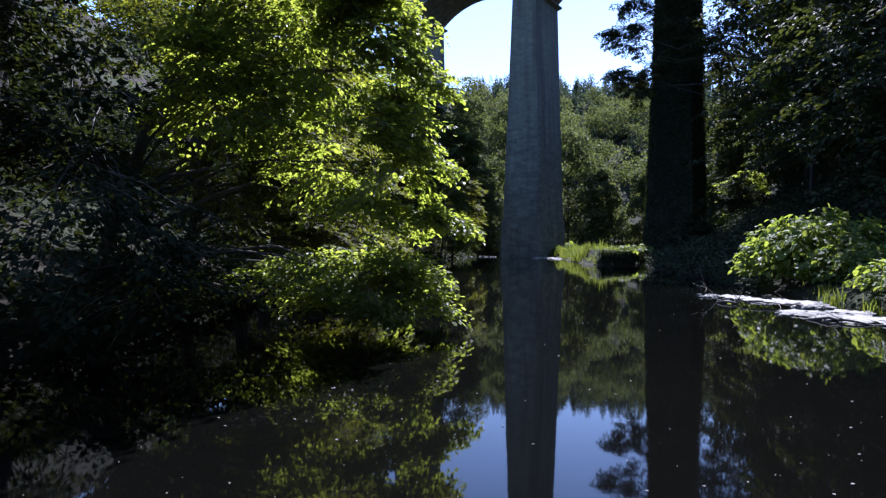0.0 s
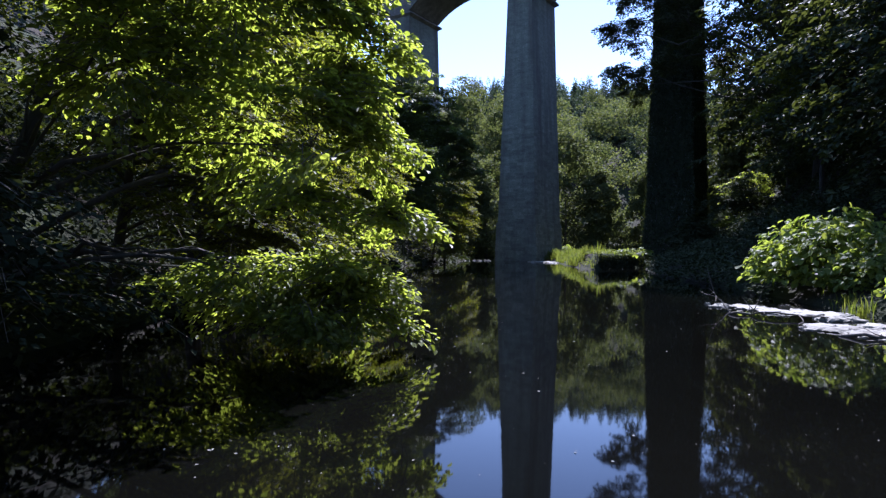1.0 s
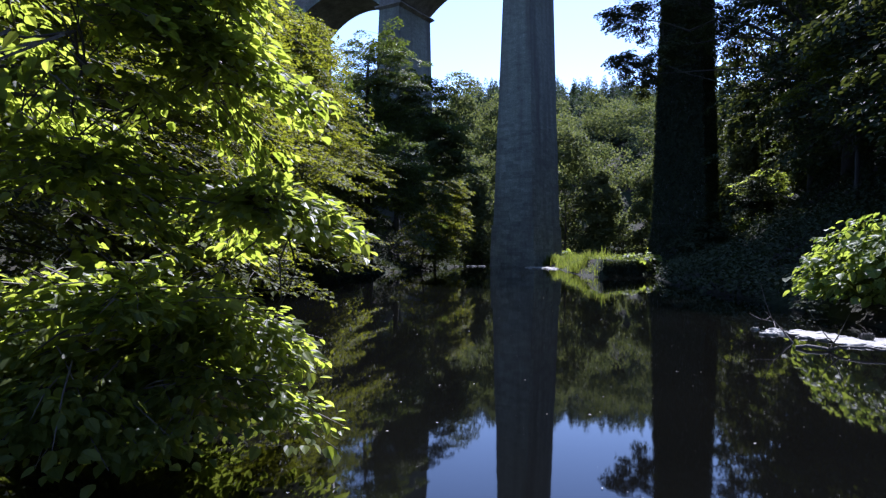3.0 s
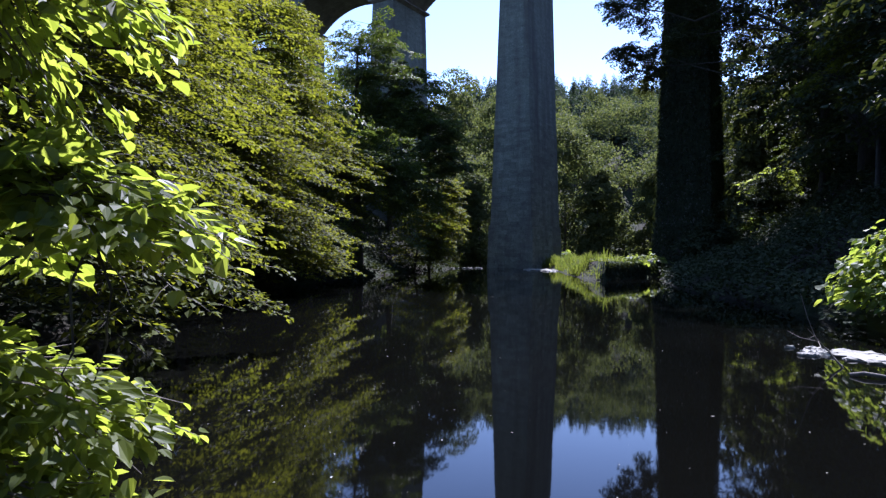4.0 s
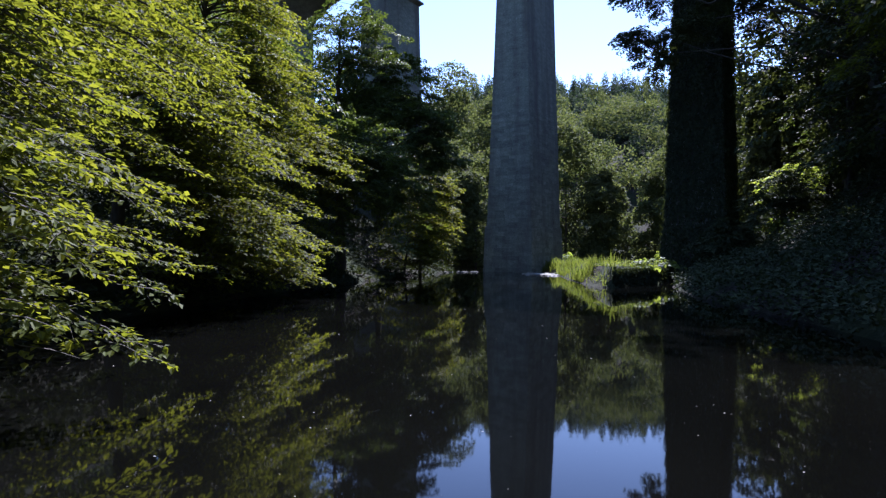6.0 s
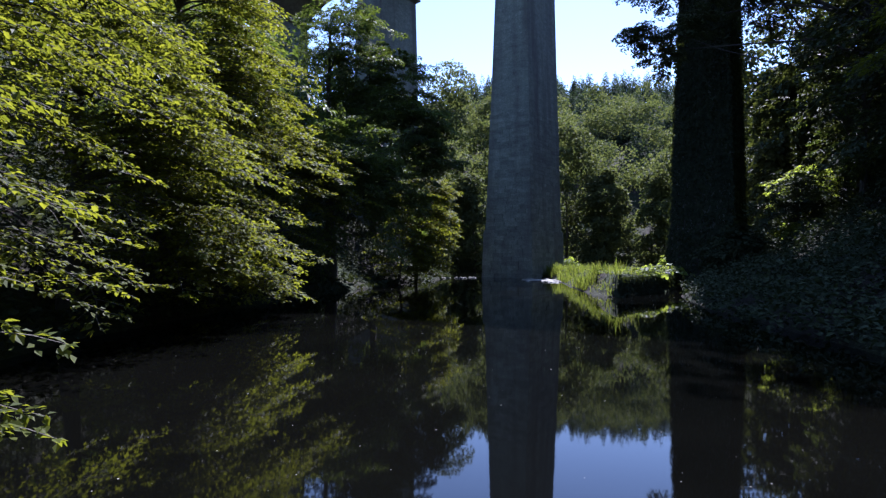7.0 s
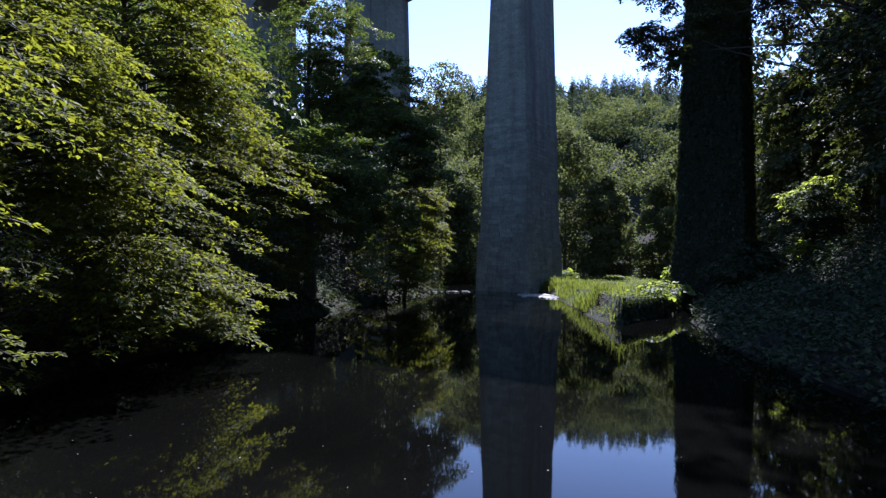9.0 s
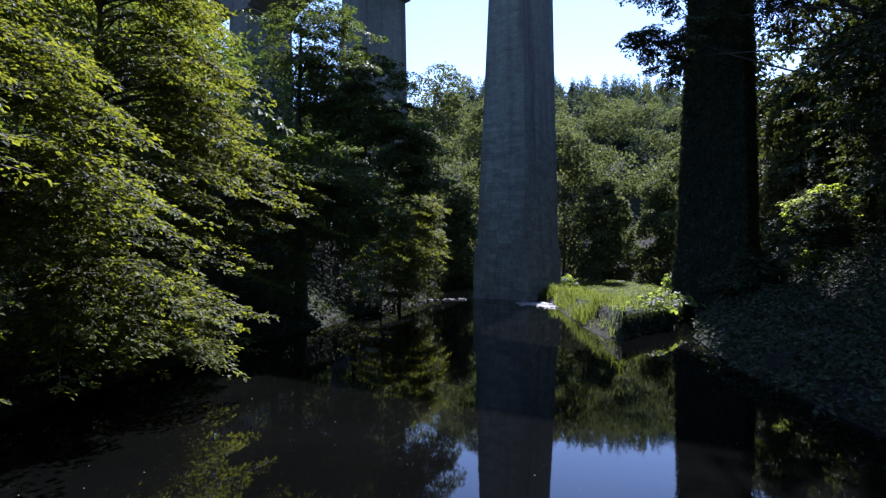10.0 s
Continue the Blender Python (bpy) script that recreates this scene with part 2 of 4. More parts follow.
def crown_points(rng, lobes, clumps, each, fill=0.35, low=-0.75, blob=0.33):
    """Places of sprays in clumps over the lobes' surfaces, and their outward ways."""
    lobes = np.asarray(lobes, float)
    c, r = lobes[:, :3], lobes[:, 3:6]
    weight = (r[:, 0] * r[:, 1] + r[:, 0] * r[:, 2] + r[:, 1] * r[:, 2])
    which = rng.choice(len(lobes), clumps, p=weight / weight.sum())
    d = unit(rng.normal(0, 1, (clumps * 3, 3)))
    d = d[d[:, 2] > low][:clumps]
    which = which[:len(d)]
    depth = 1 - fill * rng.uniform(0, 1, len(d)) ** 1.5
    centre = c[which] + d * r[which] * depth[:, None]
    k = np.repeat(np.arange(len(d)), each)
    spread = r[which].mean(1)[k, None] * blob
    p = centre[k] + rng.normal(0, 1, (len(k), 3)) * spread * np.array([[1, 1, 0.6]])
    way = unit(p - c[which][k] + d[k] * r[which][k] * 0.3)
    way[:, 2] = way[:, 2] * 0.35 + rng.normal(-0.08, 0.14, len(k))
    return centre, c[which], p, unit(way)


def make_tree(name, label, base, lobes, seed, clumps=40, each=10, per=26, leaf=0.11, length=0.9, mat=None, fine=False,
              trunk=0.22, lean=(0, 0), low=-0.75, droop=0.25, fill=0.35, blob=0.33, category="tree", group="", floor=0.12, twigs=True, limbs=True, flat=0.04, ruffle=0.28):
    rng = np.random.default_rng(seed)
    base = Vector(base)
    root = new(name)
    root.location = base
    tagged(root, label, category, group)
    off = np.array(base)
    lobes = np.asarray(lobes, float).copy()
    centre, hub, p, way = crown_points(rng, lobes, clumps, each, fill, low, blob)
    ln = length * rng.uniform(0.6, 1.3, len(p))
    start = p - way * ln[:, None] * 0.5
    place, axis, normal, size = spray_leaves(rng, start, way, ln, per, leaf, droop=droop, flat=flat, ruffle=ruffle)
    keep = place[:, 2] > floor
    v, f = leaves_mesh(place[keep], axis[keep], normal[keep], size[keep], fine)
    mesh_object("crown", v - off, [f], mat or LEAF_MID, root)
    # trunk up to the highest lobe, limbs to the clumps
    top = lobes[np.argmax(lobes[:, 2])]
    head = np.array([top[0] * 0.7 + off[0] * 0.3 + lean[0], top[1] * 0.7 + off[1] * 0.3 + lean[1], top[2] + top[5] * 0.3])
    s = np.linspace(0, 1, 9)
    wob = np.stack([np.sin(s * 5 + seed), np.cos(s * 4 + seed * 2), 0 * s], -1) * 0.12 * trunk * 6 * s[:, None]
    stem = off + (head - off) * s[:, None] ** np.array([[1.3, 1.3, 1.0]]) + wob
    stem[0, 2] -= 0.5
    rad = trunk * (1 - 0.82 * s) + trunk * 0.5 * np.exp(-s * 14)
    v, f = tubes([(stem, rad)], 9)
    mesh_object("trunk", v - off, [f], BARK, root, smooth=True)
    paths = []
    if limbs:
        main = centre[:: max(1, len(centre) // 22)]
        for q in main:
            t = np.clip((q[2] - off[2]) / max(head[2] - off[2], 0.1) * rng.uniform(0.45, 0.85), 0.08, 0.92)
            i = t * 8
            i0 = int(i)
            a = stem[i0] + (stem[min(i0 + 1, 8)] - stem[i0]) * (i - i0)
            e = np.linspace(0, 1, 8)[:, None]
            far = np.linalg.norm(q - a)
            bend = np.array([0, 0, 1.0]) * np.sin(e * np.pi) * rng.uniform(0.02, 0.2) * far
            kink = np.cumsum(rng.normal(0, 0.03, (8, 3)), 0) * far * np.sin(e * np.pi)
            r0 = min(trunk * 0.4, 0.014 + 0.009 * far)
            paths.append((a + (q - a) * e + bend + kink, r0 * (1 - 0.85 * e[:, 0])))
        ends = np.array(main)
        for q in centre:
            gap = np.linalg.norm(ends - q, axis=1)
            near = ends[np.argmin(gap)]
            if gap.min() > 0.05:
                e = np.linspace(0, 1, 6)[:, None]
                line = near + (q - near) * e + np.cumsum(rng.normal(0, 0.06, (6, 3)), 0) * gap.min() * np.sin(e * np.pi)
                paths.append((line, np.linspace(0.010, 0.004, 6) * min(2.0, 0.6 + gap.min() * 0.4)))
    if twigs:
        end = start + way * ln[:, None]
        end[:, 2] -= droop * ln
        mid = (start + end) / 2
        mid[:, 2] += droop * ln * 0.25
        thick = 0.006 + 0.004 * ln
        for a, b, c, r in zip(start, mid, end, thick):
            paths.append((np.array([a, b, c]), np.array([r, r * 0.7, r * 0.25])))
    big = sorted((q for q in paths if len(q[0]) > 3), key=lambda q: -q[1][0])
    for q in big[:12]:
        v, f = tubes([q], 6)
        mesh_object("limb", v - off, [f], BARK, root, smooth=True)
    for rest, mat_w, sides in ((big[12:], BARK, 4), ([q for q in paths if len(q[0]) == 3], TWIG, 3)):
        if rest:
            v, f = tubes(rest, sides)
            tagged(mesh_object("twig_growth", v - off, [f], mat_w, root), kind="stuff")
    return root


def bough_tree(name, label, base, top, reach, count, seed, leaf=0.12, spray=1.0, facing=0.0, fan=85, low=0.8, mat=None, trunk=0.2, per=26, gaps=0.45,
               category="tree", group="left bank trees", narrow=0.75):
    """A tree of long drooping boughs in tiers, each carrying flat leafy side sprays."""
    rng = np.random.default_rng(seed)
    root = new(name)
    root.location = base
    tagged(root, label, category, group)
    off = np.array(base)
    s = np.linspace(0, 1, 9)
    stem = np.stack([off[0] + 0.25 * np.sin(s * 4 + seed) * s + 0.6 * s, off[1] + 0.25 * np.cos(s * 5 + seed) * s, off[2] + (top - off[2]) * s], -1)
    stem[0, 2] -= 0.5
    v, f = tubes([(stem, trunk * (1 - 0.85 * s) + trunk * 0.5 * np.exp(-s * 14))], 9)
    mesh_object("trunk", v - off, [f], BARK, root, smooth=True)
    limbs, twigs, start, way, ln = [], [], [], [], []
    for _ in range(count):
        u = rng.uniform(0, 1) ** 0.85
        if u < 0.32 and rng.uniform() < gaps:
            continue
        az = radians(facing + rng.uniform(-fan, fan))
        far = reach * (1 - narrow * max(0.0, (u - 0.45) / 0.55) ** 1.5) * rng.uniform(0.72, 1.12)
        tip = low + (top - low) * u
        t = np.clip((tip + 0.12 * far - off[2]) / (top - off[2]), 0.04, 0.96) * 8
        a = stem[int(t)] + (stem[min(int(t) + 1, 8)] - stem[int(t)]) * (t - int(t))
        e = np.linspace(0, 1, 9)
        aim = np.array([math.cos(az), math.sin(az), 0])
        line = a + aim * (far * e)[:, None] + np.cumsum(rng.normal(0, 0.018, (9, 3)), 0) * far * e[:, None]
        line[:, 2] = a[2] + (tip - a[2]) * e ** 1.6 + 0.16 * far * np.sin(np.pi * e ** 0.9)
        line[:, 2] = np.maximum(line[:, 2], 0.3 + 0.1 * rng.uniform())
        limbs.append((line, (0.012 + 0.009 * far) * (1 - 0.85 * e)))
        n = max(5, int(far * 3.6))
        for k, w in enumerate(np.linspace(0.28, 1.0, n)):
            i0 = min(int(w * 8), 7)
            p = line[i0] + (line[i0 + 1] - line[i0]) * (w * 8 - i0)
            turn = (1 if k % 2 else -1) * radians(rng.uniform(28, 70)) * (1.0 if k < n - 1 else 0.1)
            c, d = math.cos(turn), math.sin(turn)
            way.append((aim[0] * c - aim[1] * d, aim[0] * d + aim[1] * c, rng.normal(-0.05, 0.12)))
            start.append(p)
            ln.append(spray * (1.2 - 0.55 * w) * rng.uniform(0.65, 1.2))
    start, way, ln = np.array(start), unit(np.array(way)), np.array(ln)
    place, axis, normal, size = spray_leaves(rng, start, way, ln, per, leaf, spread=0.36, droop=0.2, flat=0.018, ruffle=0.26)
    keep = place[:, 2] > 0.1
    v, f = leaves_mesh(place[keep], axis[keep], normal[keep], size[keep], False)
    mesh_object("crown", v - off, [f], mat or LEAF_MID, root)
    limbs.sort(key=lambda q: -q[1][0])
    for q in limbs[:12]:
        v, f = tubes([q], 6)
        mesh_object("limb", v - off, [f], BARK, root, smooth=True)
    end = start + way * ln[:, None] - np.array([0, 0, 0.2]) * ln[:, None]
    twigs = [(np.array([p, (p + q) / 2 + (0, 0, 0.03), q]), np.array([0.008, 0.006, 0.002])) for p, q in zip(start, end)]
    for rest, mat_w, sides in ((limbs[12:], BARK, 5), (twigs, TWIG, 3)):
        v, f = tubes(rest, sides)
        tagged(mesh_object("twig_growth", v - off, [f], mat_w, root), kind="stuff")
    return root


# ---- ground: one sheet, cut by the river ----
def bank_left(y):
    return np.interp(y, (-60, 0, 12, 30, 40, 50, 60, 67, 80, 110, 160), (-9, -6.5, -6.0, -8.0, -7.0, -5.0, -2.5, -0.5, -4, -6, -10))


def bank_right(y):
    return np.interp(y, (-60, 0, 12, 22, 30, 40, 48, 56, 70, 90, 108, 160), (12, 10.2, 10.4, 10.7, 11.2, 11.4, 12.6, 16.0, 24.0, 29.0, 34.0, 60.0))


SPIT = np.array([(8.5, 46.5), (9.2, 47.0), (10.3, 48.6), (12.6, 51.2), (16.8, 61), (21.5, 76), (21, 92), (9, 96), (5, 90), (5, 74), (8.2, 66), (8.0, 58), (8.0, 51)])


def spit_depth(x, y):
    """Metres inside (plus) or outside (minus) of the grassy spit."""
    best = np.full(x.shape, 1e9)
    inside = np.zeros(x.shape, bool)
    for (x0, y0), (x1, y1) in zip(SPIT, np.roll(SPIT, -1, 0)):
        dx, dy = x1 - x0, y1 - y0
        t = np.clip(((x - x0) * dx + (y - y0) * dy) / (dx * dx + dy * dy), 0, 1)
        best = np.minimum(best, np.hypot(x - x0 - t * dx, y - y0 - t * dy))
        inside ^= ((y0 > y) != (y1 > y)) & (x < (x1 - x0) * (y - y0) / (y1 - y0 + 1e-12) + x0)
    return np.where(inside, best, -best)


def height(x, y):
    x, y = np.asarray(x, float), np.asarray(y, float)
    left = bank_left(y) - x
    right = x - bank_right(y)
    bump = 0.25 * np.sin(x * 0.9 + y * 0.37) * np.sin(y * 0.71 - x * 0.23) + 0.6 * np.sin(x * 0.21 + 1) * np.sin(y * 0.17)
    hl = np.where(left > 0, 0.5 * (1 - np.exp(-np.clip(left, 0, 20) * 2)) + 0.62 * np.clip(left - 1.5, 0, 70), left * 0.7)
    hr = np.where(right > 0, 0.6 * (1 - np.exp(-np.clip(right, 0, 20) * 2)) + 0.58 * np.clip(right - 2.0, 0, 70) + 0.35 * np.clip(right - 9.0, 0, 60), right * 0.7)
    sp = spit_depth(x, y)
    cap = np.interp(y, (45, 56, 66, 80), (1.1, 0.95, 0.5, 0.3))
    steep = 0.6 + 7.0 * np.clip((x - 8.9) / 0.6, 0, 1) * np.clip((66 - y) / 6, 0, 1)
    hs = np.where(sp > 0, np.minimum(sp * steep, cap), sp * 0.5)
    far = np.where(y > 112, np.clip((y - 112) * 0.485, 0, 48), -3)
    h = np.maximum(np.maximum(hl, hr), np.maximum(hs, far))
    h = np.where(h > 0.6, h + bump * np.clip((h - 0.6) * 0.4, 0, 1), h)
    return np.clip(h, -1.6, 60)


def graded(lo, hi, a, b, step, far):
    inner = np.arange(a, b + 1e-6, step)
    out = [inner]
    for start, stop, sgn in ((a, lo, -1), (b, hi, 1)):
        p, d, row = start, step, []
        while (p - stop) * sgn < 0:
            d = min(d * 1.25, far)
            p += sgn * d
            row.append(p)
        out.append(np.array(row))
    return np.sort(np.concatenate(out))


gx, gy = graded(-900, 900, -14, 26, 0.4, 60), graded(-500, 1500, 0, 80, 0.4, 60)
GX, GY = np.meshgrid(gx, gy)
GZ = height(GX, GY)
i, j = np.meshgrid(np.arange(len(gy) - 1), np.arange(len(gx) - 1), indexing="ij")
a = i * len(gx) + j
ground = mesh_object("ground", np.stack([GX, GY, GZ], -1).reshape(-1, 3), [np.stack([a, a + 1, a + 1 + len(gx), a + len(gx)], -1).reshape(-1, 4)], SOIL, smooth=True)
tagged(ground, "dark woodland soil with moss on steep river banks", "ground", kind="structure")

wx, wy = np.meshgrid(np.linspace(-60, 90, 16), np.linspace(-120, 150, 28))
i, j = np.meshgrid(np.arange(27), np.arange(15), indexing="ij")
a = i * 16 + j
water = mesh_object("water", np.stack([wx, wy, wx * 0], -1).reshape(-1, 3), [np.stack([a, a + 1, a + 17, a + 16], -1).reshape(-1, 4)], WATER)
tagged(water, "dark still river water mirroring trees and sky", "river", kind="structure")


def gz(x, y):
    return float(height(x, y))


# ---- the viaduct ----
VX, VY, SPAN, ANGLE = 6.12, 70.6, 15.175, radians(-28.3)
SPRING, PIER_T, PIER_W, BATTER_T, BATTER_W = 28.17, 2.67, 6.17, 0.030, 0.012
viaduct = new("viaduct")
viaduct.location, viaduct.rotation_euler = (VX, VY, 0), (0, 0, ANGLE)
tagged(viaduct, "tall stone railway viaduct with tapering piers and segmental arches", "viaduct")


def pier_half(z, plinth=4.0):
    grow = 0.12 if z < plinth else 0.0
    return PIER_T / 2 + BATTER_T * (SPRING - z) + grow, PIER_W / 2 + BATTER_W * (SPRING - z) + grow


def ring_solid(levels):
    """Closed stack of rectangles: (z, half along, half across)."""
    bm = bmesh.new()
    rings = []
    for z, hx, hy in levels:
        rings.append([bm.verts.new((sx * hx, sy * hy, z)) for sx, sy in ((-1, -1), (1, -1), (1, 1), (-1, 1))])
    for r0, r1 in zip(rings, rings[1:]):
        for k in range(4):
            bm.faces.new((r0[k], r0[(k + 1) % 4], r1[(k + 1) % 4], r1[k]))
    bm.faces.new(rings[0][::-1])
    bm.faces.new(rings[-1])
    return bm


def chamfer_block():
    """Unit block, front face (y = -0.5) chamfered."""
    v = [(-.5, .5, -.5), (.5, .5, -.5), (.5, .5, .5), (-.5, .5, .5),
         (-.5, -.4, -.5), (.5, -.4, -.5), (.5, -.4, .5), (-.5, -.4, .5),
         (-.492, -.5, -.482), (.492, -.5, -.482), (.492, -.5, .482), (-.492, -.5, .482)]
    f = [(8, 9, 10, 11)] + [(p + k, p + (k + 1) % 4, p + 4 + (k + 1) % 4, p + 4 + k) for p in (0, 4) for k in range(4)]
    return np.array(v), np.array(f)


BLOCK_V, BLOCK_F = chamfer_block()
block_mesh = bpy.data.meshes.new("stone")
block_mesh.from_pydata(BLOCK_V.tolist(), [], BLOCK_F.tolist())
block_mesh.materials.append(STONE)


def pier_blocks(rng, bottom, top, faces, course=0.34, plain=6.0):
    """Matrices of the facing blocks of one pier."""
    out = []
    z = bottom
    while z < top:
        hgt = min(course * rng.uniform(0.85, 1.15), top - z + 0.01)
        if z < 4.0 < z + hgt:
            hgt = 4.0 - z
        if hgt < 0.1:
            z += max(hgt, 0.01)
            continue
        hx, hy = pier_half(z + hgt / 2)
        for side in faces:
            width = 2 * (hx if side in "NS" else hy)
            deep = hy if side in "NS" else hx
            slope = BATTER_W if side in "NS" else BATTER_T
            turn = {"S": 0, "E": 90, "N": 180, "W": -90}[side]
            u = -width / 2
            while u < width / 2 - 0.05:
                w = min(rng.uniform(0.6, 1.25), width / 2 - u)
                if width / 2 - u - w < 0.3:
                    w = width / 2 - u
                proud = rng.uniform(0.0, 0.045 if z < plain else 0.02)
                gap = 0.014 if z < plain else 0.008
                m = (Matrix.Rotation(radians(turn), 4, "Z") @ Matrix.Translation((u + w / 2, -(deep - 0.05 + proud), z + hgt / 2))
                     @ Matrix.Rotation(-math.atan(slope), 4, "X") @ Matrix.Diagonal((w - gap, 0.16, hgt - gap, 1)))
                out.append(m)
                u += w
        z += hgt
    return out


def joined_blocks(name, mats, parent):
    v4 = np.concatenate([BLOCK_V, np.ones((len(BLOCK_V), 1))], 1)
    ms = np.array([np.array(m) for m in mats])
    v = np.einsum("nij,vj->nvi", ms, v4)[..., :3].reshape(-1, 3)
    f = (BLOCK_F[None] + (np.arange(len(ms)) * len(BLOCK_V))[:, None, None]).reshape(-1, 4)
    return tagged(mesh_object(name, v, [f], STONE, parent), kind="stuff")


PIERS = range(-5, 6)
FACED = 14.0  # blocks stand proud up to here; above, the joints are flush
pier_parts = {}
for i in PIERS:
    foot = -2.0
    core = ring_solid([(z, pier_half(z)[0] - s, pier_half(z)[1] - s) for z, s in ((foot, 0.05), (3.99, 0.05), (4.0, 0.05), (FACED, 0.05), (FACED, 0.0), (20, 0.0), (SPRING, 0.0))])
    p = part("pier", core, MORTAR, viaduct, "tapering pier of coursed stone")
    p.location = (i * SPAN, 0, 0)
    pier_parts[i] = p
    hx, hy = pier_half(SPRING)
    cap = ring_solid([(SPRING - 0.42, hx, hy), (SPRING - 0.16, hx + 0.42, hy + 0.3), (SPRING + 0.0, hx + 0.42, hy + 0.3),
                      (SPRING + 0.02, hx - 0.05, hy), (SPRING + 0.3, hx - 0.05, hy)])
    part("impost", cap, ARCHSTONE, p, "projecting stone impost course")


def arch_bay():
    """Spandrel, soffit and deck of one bay, centred on its crown."""
    half, spring, rise, crown_top, top = SPAN / 2 - 1.42, SPRING + 0.28, 2.4, 0.0, 34.2
    radius = (half * half + rise * rise) / (2 * rise)
    cz = spring + rise - radius
    n = 28
    xs = np.linspace(-half, half, n)
    low = [(x, cz + math.sqrt(radius * radius - x * x)) for x in xs]
    prof = [(-SPAN / 2, spring)] + low + [(SPAN / 2, spring)]
    bm = bmesh.new()
    hw = PIER_W / 2
    rows = []
    for y in (-hw, hw):
        rows.append(([bm.verts.new((x, y, z)) for x, z in prof], [bm.verts.new((x, y, top)) for x, z in prof]))
    for k in range(len(prof) - 1):
        (a0, a1), (b0, b1) = rows
        bm.faces.new((a0[k], a0[k + 1], a1[k + 1], a1[k]))
        bm.faces.new((b0[k + 1], b0[k], b1[k], b1[k + 1]))
        bm.faces.new((a0[k + 1], a0[k], b0[k], b0[k + 1]))
        bm.faces.new((a1[k], a1[k + 1], b1[k + 1], b1[k]))
    return bm, low, cz, radius


def voussoirs(low, cz, radius):
    """Ring stones standing a little proud on both faces of the arch."""
    v, f = [], []
    n = 41
    a0 = math.atan2(low[0][1] - cz, low[0][0])
    a1 = math.atan2(low[-1][1] - cz, low[-1][0])
    for side in (-1, 1):
        for k in range(n):
            t0, t1 = a0 + (a1 - a0) * (k + 0.04) / n, a0 + (a1 - a0) * (k + 0.96) / n
            b = len(v)
            for y in (side * (PIER_W / 2 - 0.05), side * (PIER_W / 2 + 0.035)):
                for r, t in ((radius - 0.01, t0), (radius - 0.01, t1), (radius + 0.75, t1), (radius + 0.75, t0)):
                    v.append((r * math.cos(t), y, cz + r * math.sin(t)))
            f += [(b, b + 1, b + 2, b + 3), (b + 4, b + 5, b + 6, b + 7)] + [(b + q, b + (q + 1) % 4, b + 4 + (q + 1) % 4, b + 4 + q) for q in range(4)]
    return np.array(v), np.array(f)


for i in list(PIERS)[:-1]:
    bm, low, cz, radius = arch_bay()
    bay = part("arch", bm, ARCHSTONE, viaduct, "segmental stone arch and spandrel")
    bay.location = ((i + 0.5) * SPAN, 0, 0)
    v, f = voussoirs(low, cz, radius)
    tagged(mesh_object("arch_ring", v, [f], STONE, bay), "wedge-shaped ring stones", kind="stuff")
total = SPAN * 10
for side in (-1, 1):
    par = ring_solid([(34.2, total / 2, 0.22), (35.2, total / 2, 0.22), (35.2, total / 2, 0.3), (35.42, total / 2, 0.3)])
    q = part("parapet", par, ARCHSTONE, viaduct, "plain stone parapet with coping")
    q.location = (0, side * (PIER_W / 2 - 0.22), 0)

# ---- ivy on the shaded pier ----
def pier_ivy(i, count, seed):
    """Thick ivy hanging on the faces of one pier, uneven in depth, with a ragged fringe at the corners."""
    rng = np.random.default_rng(seed)
    z = rng.uniform(0.2, SPRING - 0.6, count)
    grow = np.where(z < 4.1, 0.17, 0.04)
    hx, hy = PIER_T / 2 + BATTER_T * (SPRING - z) + grow, PIER_W / 2 + BATTER_W * (SPRING - z) + grow
    face = rng.choice(3, count, p=(0.4, 0.42, 0.18))
    u = rng.uniform(-1.03, 1.03, count)
    lump = 0.5 + 0.5 * np.sin(z * 1.1 + u * 2.3 + face) * np.sin(u * 4.1 - z * 0.6)
    out = 0.04 + rng.uniform(0, 1, count) ** 1.5 * (0.08 + 0.16 * lump)
    x = np.where(face == 0, u * hx, np.where(face == 1, hx + out, -hx - out))
    y = np.where(face == 0, -hy - out, u * hy)
    n = np.stack([np.where(face == 0, 0, np.where(face == 1, 1, -1)), np.where(face == 0, -1, 0), 0.35 + 0 * z], -1).astype(float)
    axis = np.stack([rng.normal(0, 0.4, count), rng.normal(0, 0.4, count), np.full(count, -1.0)], -1) + 0.25 * n
    root = new("ivy")
    root.matrix_world = Matrix.Translation((VX, VY, 0)) @ Matrix.Rotation(ANGLE, 4, "Z") @ Matrix.Translation((i * SPAN, 0, 0))
    tagged(root, "thick dark ivy covering the shaded stone pier", "ivy")
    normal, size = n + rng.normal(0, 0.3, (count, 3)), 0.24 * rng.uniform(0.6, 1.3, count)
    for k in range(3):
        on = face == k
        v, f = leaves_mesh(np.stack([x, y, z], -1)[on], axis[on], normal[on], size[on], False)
        mesh_object("foliage", v, [f], LEAF_IVY_AND_SHADE, root)
    for k in range(9):
        h = np.linspace(0.0, rng.uniform(9, 20), 14)
        w = rng.uniform(-0.9, 0.9) + np.cumsum(rng.normal(0, 0.04, 14))
        line = np.stack([np.clip(w, -1, 1) * (PIER_T / 2 + BATTER_T * (SPRING - h)), -(PIER_W / 2 + BATTER_W * (SPRING - h)) - np.where(h < 4.3, 0.2, 0.07), h], -1)
        v, f = tubes([(line, np.linspace(0.06, 0.02, 14))], 6)
        mesh_object("stem", v, [f], BARK, root, smooth=True)
    return root


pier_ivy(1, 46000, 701)

